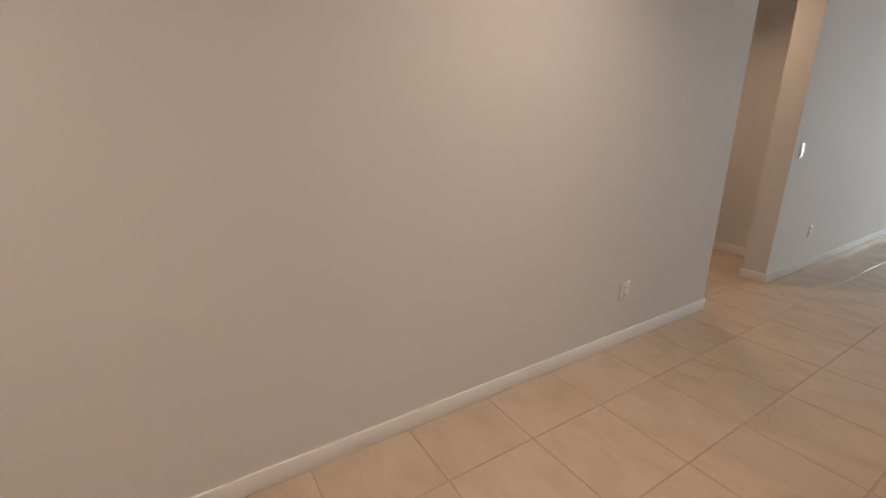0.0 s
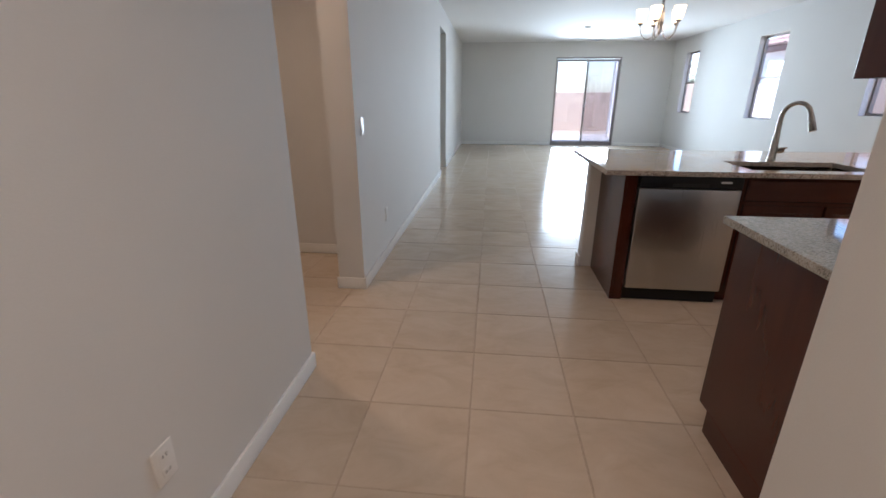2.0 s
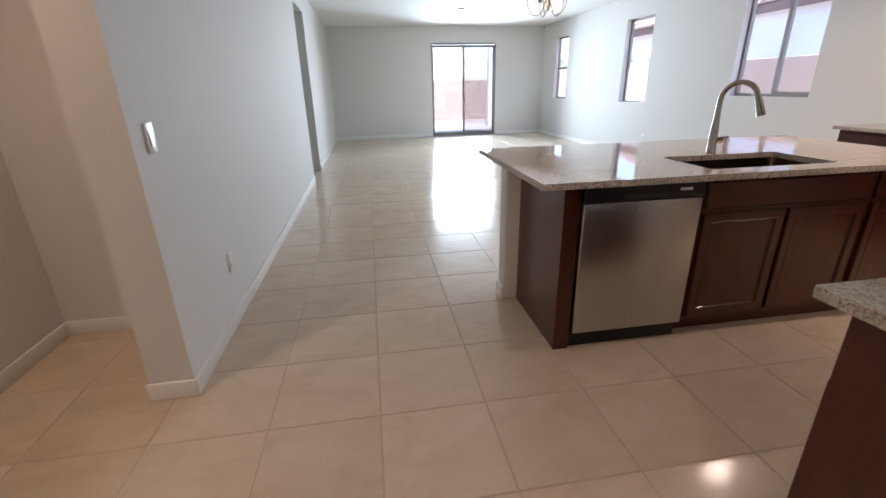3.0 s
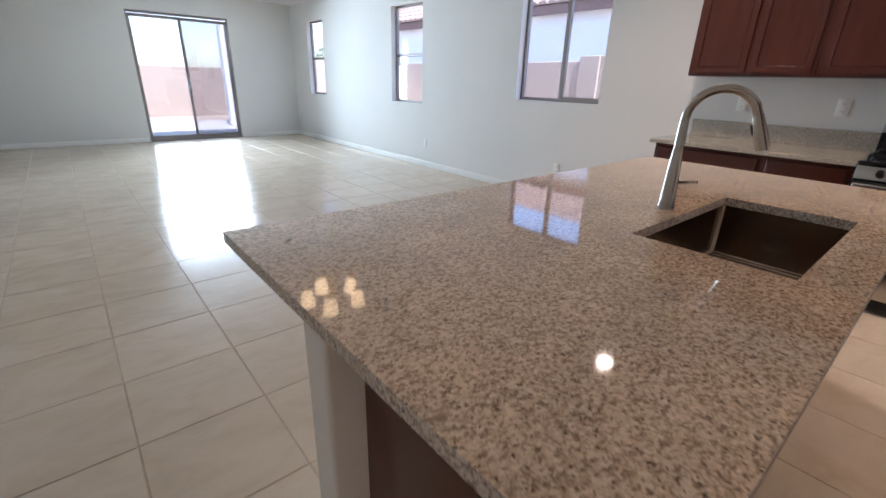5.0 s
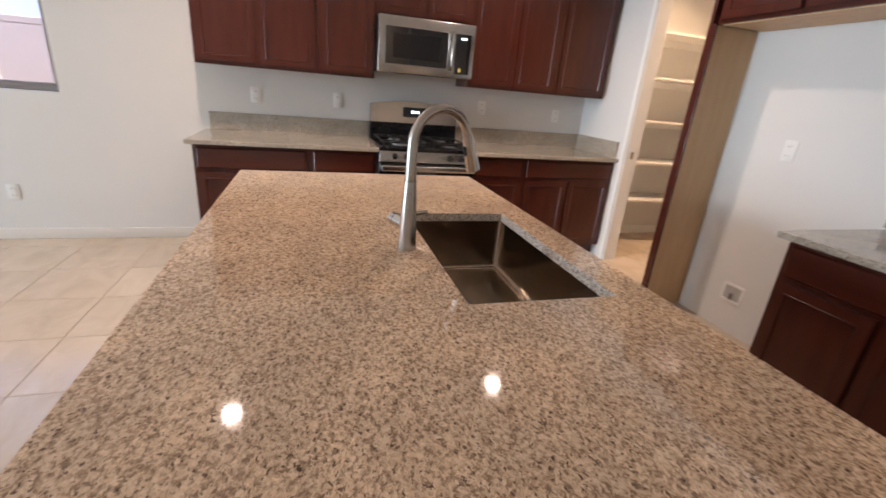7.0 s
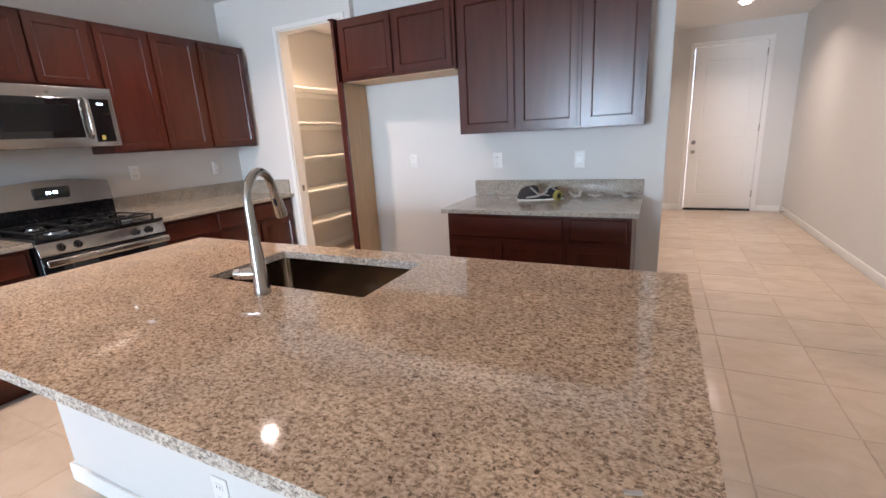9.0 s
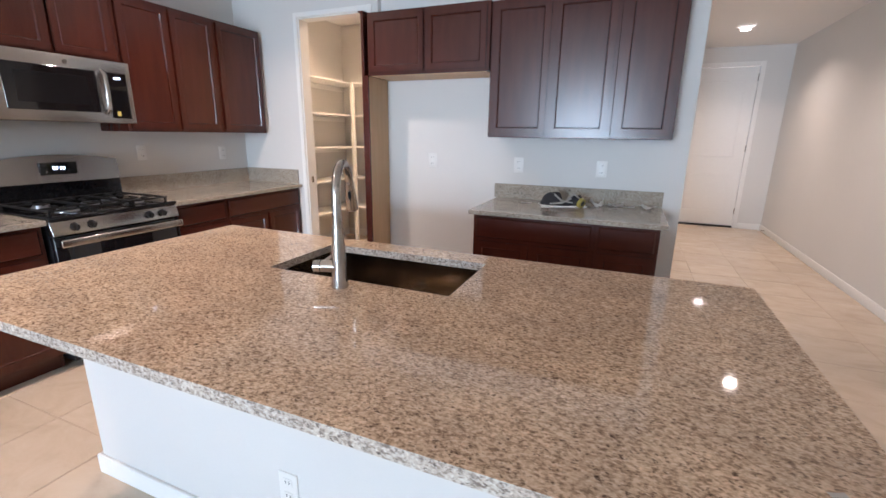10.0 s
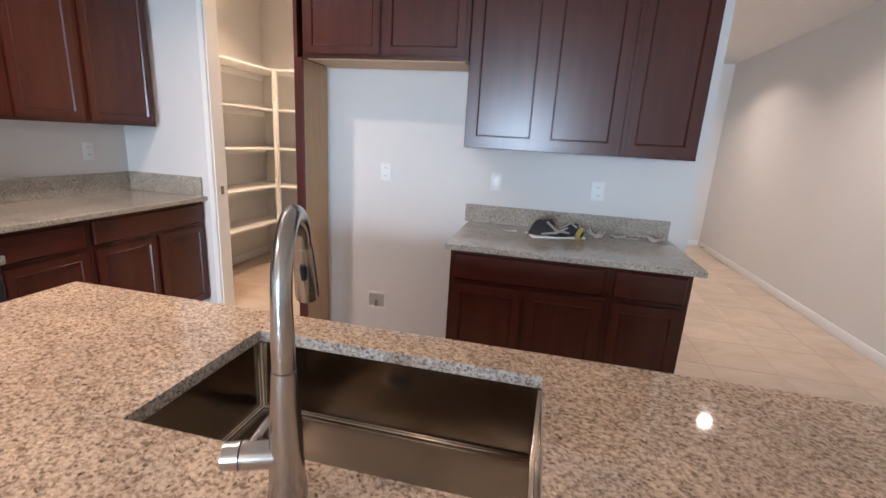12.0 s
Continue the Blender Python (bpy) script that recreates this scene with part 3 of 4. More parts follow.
lathe(bm, [(0.04, 0.0005), (0.043, 0.004), (0.053, 0.003), (0.056, -0.004)], (0.06, 0.055, -0.001), 28)
dn = part("drain", bm, NICKEL, sk, "round metal drain flange", True)
bm = bmesh.new()
cyl(bm, 0.041, 0.041, 0.003, pose(0.06, 0.055, 0.001), 28)
part("disposer_mouth", bm, BLACK, dn, "black rubber disposer mouth")

# pull-down faucet
fc = thing("faucet", pose(1.815, 6.058, CT, 0, 0, 22), "brushed nickel pull-down faucet on the island", "faucet")
bm = bmesh.new()
lathe(bm, [(0.0, 0.0), (0.028, 0.0), (0.028, 0.006), (0.025, 0.03), (0.0215, 0.13), (0.0165, 0.20)], segs=28)
part("body", bm, NICKEL, fc, smooth=True)
bm = bmesh.new()
R = 0.098
pts = [(0, 0, 0.195), (0, 0, 0.24), (0, 0, 0.295)] + [(0, -R + R * math.cos(a), 0.295 + R * math.sin(a)) for a in [math.pi * k / 16 for k in range(1, 14)]]
pts.append((0, pts[-1][1] - 0.012, pts[-1][2] - 0.03))
tube(bm, pts, [0.0155] * 2 + [0.014] * (len(pts) - 2), 20)
part("spout", bm, NICKEL, fc, smooth=True)
bm = bmesh.new()
e = Vector(pts[-1])
dr = Vector((0, -0.36, -1)).normalized()
tube(bm, [e - dr * 0.004, e + dr * 0.02, e + dr * 0.07, e + dr * 0.105], [0.0155, 0.0175, 0.0205, 0.0215], 20)
part("spout_ring", tube_ring(0.0168, 0.196, 0.004), NICKEL, fc, smooth=True)
sh = part("spray_head", bm, NICKEL, fc, smooth=True)
bm = bmesh.new()
q0 = e + dr * 0.045 + Vector((0, 0.018, 0.003))
tube(bm, [q0 + dr * -0.012, q0, q0 + dr * 0.018], [0.006, 0.007, 0.006], 10)
part("spray_button", bm, BLACK, sh, "black spray button", True)
bm = bmesh.new()
cyl(bm, 0.020, 0.020, 0.045, pose(0.036, 0, 0.07, 0, 90, 0))
cyl(bm, 0.020, 0.0185, 0.022, pose(0.072, 0, 0.07, 0, 90, 0))
hb = part("valve_hub", bm, NICKEL, fc, smooth=True)
bm = bmesh.new()
cyl(bm, 0.0186, 0.0186, 0.003, pose(0.0597, 0, 0.07, 0, 90, 0))
part("groove", bm, DARKSLOT, hb, "dark gap round the valve cap")
bm = bmesh.new()
tube(bm, [(0.048, 0, 0.082), (0.036, -0.035, 0.090), (0.018, -0.078, 0.098)], [0.008, 0.007, 0.0055], 12)
part("lever", bm, NICKEL, hb, smooth=True)

# ---- windows and doors ----
def window(name, y0, y1, z0, z1, style, label):
    w = thing(name, pose(WX + 0.085, (y0 + y1) / 2, z0), label, "window", kind="structure")
    hw, h, f = (y1 - y0) / 2, z1 - z0, 0.034
    bm = bmesh.new()
    for b in ((0, 0.05, -hw, hw, 0, f), (0, 0.05, -hw, hw, h - f, h), (0, 0.05, -hw, -hw + f, f, h - f), (0, 0.05, hw - f, hw, f, h - f)):
        box(bm, *b)
    part("window_frame", bev(bm, 0.002, 1), BRONZE, w, "dark bronze metal frame")
    if style == "slide":
        part("meeting_stile", bbox(-0.004, 0.04, -0.045, 0.005, f, h - f, 0.002), BRONZE, w)
        panes = [(-hw + f, -0.045, f, h - f, 0.012), (0.005, hw - f, f, h - f, 0.03)]
        bm = bmesh.new()
        for b in ((0.002, 0.022, -hw + f, -hw + f + 0.022, f, h - f), (0.002, 0.022, -hw + f, -0.045, f, f + 0.024), (0.002, 0.022, -hw + f, -0.045, h - f - 0.024, h - f)):
            box(bm, *b)
        part("sash", bev(bm, 0.002, 1), BRONZE, w)
    else:
        part("meeting_rail", bbox(-0.004, 0.04, -hw + f, hw - f, h * 0.5 - 0.022, h * 0.5 + 0.022, 0.002), BRONZE, w)
        panes = [(-hw + f, hw - f, f, h * 0.5 - 0.022, 0.012), (-hw + f, hw - f, h * 0.5 + 0.022, h - f, 0.03)]
    for a, b_, c, d, x in panes:
        p = part("pane", bbox(x, x + 0.004, a, b_, c, d, 0), GLASS, w)
        p.visible_shadow = False
    return w


for i, (y0, y1, z0, z1) in enumerate(WINS):
    window("window_%d" % (i + 1), y0, y1, z0, z1, "slide" if i == 2 else "hung",
           "bronze-framed sliding window set deep in the wall" if i == 2 else "narrow bronze-framed single-hung window")

sd = thing("door_1", pose(SL0, FY, 0), "closed two-panel sliding glass door in a dark bronze frame", "door", kind="structure")
W = SL1 - SL0
bm = bmesh.new()
for b in ((0, W, 0.03, 0.12, 0, 0.035), (0, W, 0.03, 0.12, SLH - 0.04, SLH), (0, 0.03, 0.03, 0.12, 0.035, SLH - 0.04), (W - 0.03, W, 0.03, 0.12, 0.035, SLH - 0.05)):
    box(bm, *b)
part("door_frame", bev(bm, 0.003, 1), BRONZE, sd)
for a, b_, y, g in ((0.03, W / 2 + 0.022, 0.05, DOORGLASS), (W / 2 - 0.022, W - 0.03, 0.085, DOORGLASS)):
    bm = bmesh.new()
    for q in ((a, b_, y, y + 0.03, 0.035, 0.1), (a, b_, y, y + 0.03, SLH - 0.105, SLH - 0.05), (a, a + 0.03, y, y + 0.03, 0.1, SLH - 0.105), (b_ - 0.03, b_, y, y + 0.03, 0.1, SLH - 0.105)):
        box(bm, *q)
    pn = part("sliding_panel", bev(bm, 0.002, 1), BRONZE, sd)
    p = part("pane", bbox(a + 0.03, b_ - 0.03, y + 0.012, y + 0.016, 0.1, SLH - 0.105, 0), g, pn)
    p.visible_shadow = False
part("door_handle", bbox(W / 2 - 0.012, W / 2 + 0.016, 0.02, 0.05, 0.92, 1.14, 0.006, 3), BLACK, sd, "black pull handle", True)
p = part("insect_screen", bbox(W / 2 + 0.02, W - 0.045, 0.122, 0.124, 0.05, SLH - 0.06, 0), SCREEN, sd, "dark insect screen")
p.visible_shadow = False

# front door
fd = thing("door_2", pose(FD0, DY, 0), "closed white two-panel front door with dark threshold", "door", kind="structure")
W2 = FD1 - FD0
bm = bmesh.new()
box(bm, 0.006, W2 - 0.006, -0.06, -0.018, 0.03, FDH - 0.006)
part("leaf", bev(bm, 0.002, 1), TRIM, fd, "white painted door leaf")
for z0, z1 in ((0.25, 0.85), (1.12, FDH - 0.2)):
    bm = bmesh.new()
    box(bm, 0.15, W2 - 0.15, -0.019, -0.012, z0, z1)
    f = max(bm.faces, key=lambda q: q.calc_center_median().y)
    bmesh.ops.inset_region(bm, faces=[f], thickness=0.018, depth=-0.004)
    bmesh.ops.inset_region(bm, faces=[f], thickness=0.03, depth=0.003)
    part("door_panel", bm, TRIM, fd)
part("threshold", bbox(0, W2, -0.12, 0.012, 0.0, 0.028, 0.003), BLACK, fd, "dark threshold")
for z in (0.22, 1.2, 2.25):
    part("hinge", bbox(-0.004, 0.012, -0.03, 0.002, z, z + 0.1, 0.003), NICKEL, fd)
bm = bmesh.new()
for z in (0.925, 1.07):
    cyl(bm, 0.032, 0.03, 0.012, pose(W2 - 0.075, -0.012, z, 90, 0, 0))
    cyl(bm, 0.012, 0.012, 0.03, pose(W2 - 0.075, 0.008, z, 90, 0, 0))
part("lock_set", bm, NICKEL, fd, "satin nickel lock set", True)
bm = bmesh.new()
bmesh.ops.create_uvsphere(bm, u_segments=16, v_segments=10, radius=0.027, matrix=pose(W2 - 0.075, 0.035, 0.925))
part("door_handle", bm, NICKEL, fd, "satin nickel knob", True)
bm = bmesh.new()
for b in ((-0.06, 0.0, 0, 0.012, 0, FDH + 0.06), (W2, W2 + 0.06, 0, 0.012, 0, FDH + 0.06), (0, W2, 0, 0.012, FDH, FDH + 0.06)):
    box(bm, *b)
part("door_casing", bev(bm, 0.003, 1), TRIM, fd)

# pantry casing
bm = bmesh.new()
for y0, y1 in ((PY, PY + 0.014), (PY - 0.134, PY - 0.12)):
    for b in ((PO0 - 0.042, PO0, y0, y1, 0, POH + 0.042), (PO1, PO1 + 0.042, y0, y1, 0, POH + 0.042), (PO0, PO1, y0, y1, POH, POH + 0.042)):
        box(bm, *b)
for b in ((PO0, PO0 + 0.012, PY - 0.12, PY, 0, POH), (PO1 - 0.012, PO1, PY - 0.12, PY, 0, POH), (PO0 + 0.012, PO1 - 0.012, PY - 0.12, PY, POH - 0.012, POH)):
    box(bm, *b)
solid("trim_pantry", bev(bm, 0.003, 1), TRIM, "white painted casing round the pantry opening", "trim", "structure")

bm = bmesh.new()
box(bm, PO1 - 0.0135, PO1 - 0.0118, PY - 0.075, PY - 0.045, 0.93, 0.99)
solid("trim_strike_plate", bm, NICKEL, "small metal strike plate on the pantry jamb", "strike plate", "structure")
ds = thing("door_stop", pose(LX + B, -0.75, 0.045), "small spring door stop on the hall baseboard", "door stop")
bm = bmesh.new()
tube(bm, [(0, 0, 0), (0.065, 0, 0)], [0.006, 0.006], 10)
part("spring", bm, NICKEL, ds, smooth=True)
bm = bmesh.new()
tube(bm, [(0.06, 0, 0), (0.08, 0, 0)], [0.01, 0.01], 12)
part("rubber_tip", bm, PLASTIC, ds, "white rubber tip", True)

# pantry shelves: L-shaped runs on the east and south walls
for z in (0.45, 0.83, 1.22, 1.61, 1.99):
    s = thing("pantry_shelf", pose(WX, 2.02, z), "white painted L-shaped pantry shelf", "shelf", "pantry shelves")
    part("side_board", bbox(-0.36, 0, 0, 1.66, 0, 0.019, 0.002), TRIM, s)
    part("back_board", bbox(-1.85, -0.36, 0, 0.36, 0, 0.019, 0.002), TRIM, s)
    part("cleat", bbox(-0.018, -0.001, 0.02, 1.66, -0.06, 0, 0.002), TRIM, s)
post = solid("shelf_post", bbox(WX - 0.40, WX - 0.36, 2.36, 2.40, 0.0, 2.009, 0.002), TRIM, "white post at the inner corner of the pantry shelves", "post")

# ---- outlets and switches ----
def plate(kind_, m, w=0.075, h=0.118, label="white duplex outlet cover on the wall"):
    o = thing(kind_, m, label, "outlet" if kind_ == "wall_outlet" else "switch", "outlets" if kind_ == "wall_outlet" else "switches")
    part("cover_plate", bbox(-w / 2, w / 2, -0.006, 0, -h / 2, h / 2, 0.002, 2), PLASTIC, o, smooth=True)
    if kind_ == "wall_outlet":
        for z in (-0.026, 0.026):
            s = part("socket", bbox(-0.017, 0.017, -0.0085, -0.006, z - 0.014, z + 0.014, 0.002), PLASTIC, o)
            bm = bmesh.new()
            for x in (-0.007, 0.007):
                box(bm, x - 0.0012, x + 0.0012, -0.0092, -0.0085, z - 0.004, z + 0.006)
            part("slots", bm, DARKSLOT, s)
    else:
        n = max(1, round(w / 0.075))
        for i in range(n):
            x = (i - (n - 1) / 2) * 0.046
            bm = bmesh.new()
            v = box(bm, x - 0.0165, x + 0.0165, -0.012, -0.006, -0.034, 0.034)
            for q in v:
                if q.co.z > 0 and q.co.y < -0.01:
                    q.co.y += 0.005
            part("rocker", bev(bm, 0.0015, 1), PLASTIC, o)
    return o


plate("wall_outlet", face(LX, 3.557, 0.371, "+x"))
plate("wall_outlet", face(LX, 6.297, 0.375, "+x"))
plate("light_switch", face(LX, 5.70, 1.15, "+x"), 0.075, 0.118, "white rocker switch near the wall corner")
for y, z in ((6.75, 1.195), (6.11, 1.2), (4.82, 1.23), (4.05, 1.205)):
    plate("wall_outlet", face(WX, y, z, "-x"))
plate("wall_outlet", face(WX, 8.49, 0.372, "-x"))
plate("wall_outlet", face(WX, 11.0, 0.372, "-x"))
for x, z in ((1.79, 1.177), (1.165, 1.17), (2.54, 1.19)):
    plate("wall_outlet", face(x, KY, z, "+y"))
plate("wall_outlet", face(1.87, 6.30, 0.3, "+y"), label="white outlet cover on the island half wall")
wb = thing("water_supply_box", face(2.587, KY, 0.263, "+y"), "recessed grey water supply box in the refrigerator space", "outlet")
bm = bmesh.new()
for b in ((-0.075, 0.075, -0.008, 0, 0.045, 0.062), (-0.075, 0.075, -0.008, 0, -0.062, -0.045), (-0.075, -0.058, -0.008, 0, -0.045, 0.045), (0.058, 0.075, -0.008, 0, -0.045, 0.045)):
    box(bm, *b)
part("flange", bev(bm, 0.002, 1), PLASTIC, wb)
part("recess", bbox(-0.058, 0.058, -0.002, 0, -0.045, 0.045, 0), mat("grey_box", (0.42, 0.41, 0.40), 0.6), wb)
bm = bmesh.new()
cyl(bm, 0.012, 0.012, 0.04, pose(0, -0.012, -0.02, 0, 0, 0), 12)
part("valve", bm, NICKEL, wb, smooth=True)

# ---- ceiling fixtures ----
for (cx, cy) in CANS:
    c = thing("ceiling_light", pose(cx, cy, CEIL), "lit round ceiling downlight with white trim", "ceiling light", "downlights")
    bm = bmesh.new()
    lathe(bm, [(0.05, -0.003), (0.064, -0.014), (0.088, -0.012), (0.095, 0.0)], segs=32)
    part("trim_ring", bm, PLASTIC, c, smooth=True)
    drop = 0.034 if (cx, cy) == LOOSE else 0.0
    if drop:
        bm = bmesh.new()
        cyl(bm, 0.062, 0.062, 0.003, pose(0, 0, -0.006), 32)
        part("dark_hole", bm, DARKSLOT, c, "dark open housing above the lens")
        for k in range(2):
            bm = bmesh.new()
            tube(bm, [(0.05 - 0.1 * k, 0, -0.005), (0.045 - 0.09 * k, 0, -0.036)], [0.003, 0.003], 8)
            part("spring_clip", bm, NICKEL, c)
    bm = bmesh.new()
    cyl(bm, 0.051, 0.051, 0.004, pose(0, 0, -0.005 - drop), 32)
    part("lens", bm, LENS, c, "glowing warm lens")
sm = thing("smoke_detector", pose(1.79, 13.24, CEIL), "round white smoke detector on the ceiling", "smoke detector")
bm = bmesh.new()
lathe(bm, [(0.0, -0.035), (0.045, -0.034), (0.058, -0.022), (0.066, -0.004), (0.066, 0)], segs=28)
part("housing", bm, PLASTIC, sm, smooth=True)
cv = thing("ceiling_vent", pose(2.46, 14.63, CEIL), "white slatted air vent in the ceiling", "vent")
bm = bmesh.new()
for b in ((-0.18, 0.18, -0.1, -0.075, -0.01, 0), (-0.18, 0.18, 0.075, 0.1, -0.01, 0), (-0.18, -0.155, -0.075, 0.075, -0.01, 0), (0.155, 0.18, -0.075, 0.075, -0.01, 0)):
    box(bm, *b)
part("frame", bev(bm, 0.002, 1), PLASTIC, cv)
part("backing", bbox(-0.155, 0.155, -0.075, 0.075, -0.003, 0, 0), DARKSLOT, cv)
for i in range(7):
    part("slat", bbox(-0.155, 0.155, -0.066 + i * 0.02, -0.056 + i * 0.02, -0.009, -0.004, 0), PLASTIC, cv)

# chandelier
CHX, CHY = 1.72, 8.52
ch = thing("chandelier", pose(CHX, CHY, CEIL), "five-arm nickel chandelier with lit frosted glass shades", "chandelier")
bm = bmesh.new()
lathe(bm, [(0.0, -0.03), (0.05, -0.026), (0.066, -0.006), (0.066, 0.0)], segs=28)
part("canopy", bm, NICKEL, ch, smooth=True)
bm = bmesh.new()
tube(bm, [(0, 0, -0.02), (0, 0, -0.33)], [0.006, 0.006], 10)
part("stem", bm, NICKEL, ch, smooth=True)
bm = bmesh.new()
lathe(bm, [(0.006, -0.32), (0.022, -0.35), (0.014, -0.39), (0.03, -0.5), (0.034, -0.6), (0.018, -0.66), (0.024, -0.69), (0.0, -0.73)], segs=24)
part("column", bm, NICKEL, ch, smooth=True)
for k in range(5):
    a = math.tau * k / 5 + 0.35
    c_, s_ = math.cos(a), math.sin(a)
    prof = [(0.02, -0.60), (0.035, -0.67), (0.065, -0.735), (0.105, -0.765), (0.15, -0.757), (0.19, -0.715), (0.208, -0.66), (0.213, -0.61)]
    bm = bmesh.new()
    tube(bm, [(r * c_, r * s_, z) for r, z in prof], [0.0055] * 8, 10)
    arm = part("arm", bm, NICKEL, ch, smooth=True)
    bm = bmesh.new()
    lathe(bm, [(0.0, -0.615), (0.02, -0.612), (0.03, -0.595), (0.026, -0.585)], (0.213 * c_, 0.213 * s_, 0), 18)
    part("cup", bm, NICKEL, arm, smooth=True)
    bm = bmesh.new()
    lathe(bm, [(0.022, -0.592), (0.036, -0.575), (0.047, -0.545), (0.052, -0.51), (0.057, -0.475), (0.064, -0.45), (0.061, -0.45), (0.053, -0.477), (0.048, -0.51), (0.043, -0.545), (0.033, -0.57), (0.02, -0.586)], (0.213 * c_, 0.213 * s_, 0), 24)
    part("shade", bm, SHADE, arm, "glowing frosted glass bell shade", True)

# ---- microwave and stove ----
def microwave(m):
    o = thing("microwave", m, "stainless over-the-range microwave with black glass door", "microwave")
    w, h, d = 0.752, 0.39, 0.39
    part("case", bbox(0, w, 0.028, d + 0.028, 0.004, h - 0.002, 0.004), BLACK, o)
    part("front", bbox(0, w, 0, 0.028, 0, h, 0.005, 3), STEEL_H, o, "brushed stainless front", True)
    dg = part("door_glass", bbox(0.055, 0.535, -0.004, 0.004, 0.062, 0.318, 0.003), BLKGLASS, o, "black glass window")
    bm = bmesh.new()
    box(bm, 0.11, 0.48, -0.0048, -0.004, 0.105, 0.275)
    part("mesh_screen", bm, mat("perforated_dark", (0.010, 0.010, 0.011), 0.1, grain=0.3, scale=400, spec=0.3), dg)
    cp = part("control_panel", bbox(0.6, 0.722, -0.004, 0.004, 0.03, 0.318, 0.003), BLKGLASS, o, "black control panel")
    bm = bmesh.new()
    for i, x in enumerate((0.642, 0.652, 0.664, 0.674)):
        box(bm, x, x + 0.006, -0.005, -0.0042, 0.278, 0.292)
    part("display", bm, DIGITS, cp)
    part("sticker", bbox(0.63, 0.652, -0.0052, -0.0042, 0.045, 0.075, 0), mat("yellow_sticker", (0.6, 0.5, 0.12), 0.6), cp)
    bm = bmesh.new()
    tube(bm, [(0.568, -0.006, 0.06), (0.568, -0.035, 0.085), (0.568, -0.04, 0.19), (0.568, -0.035, 0.295), (0.568, -0.006, 0.32)], [0.0145] * 5, 14)
    part("handle", bm, NICKEL, o, "curved metal handle", True)
    bm = bmesh.new()
    cyl(bm, 0.013, 0.013, 0.003, pose(0.375, -0.001, 0.35, 90, 0, 0), 20)
    part("badge", bm, NICKEL, o, smooth=True)
    bm = bmesh.new()
    for i in range(24):
        box(bm, 0.02 + i * 0.03, 0.042 + i * 0.03, 0.05, 0.09, -0.001, 0.004)
    part("grease_vent", bm, DARKSLOT, o)
    return o


microwave(face(4.19, 5.842, 1.45, "-x"))


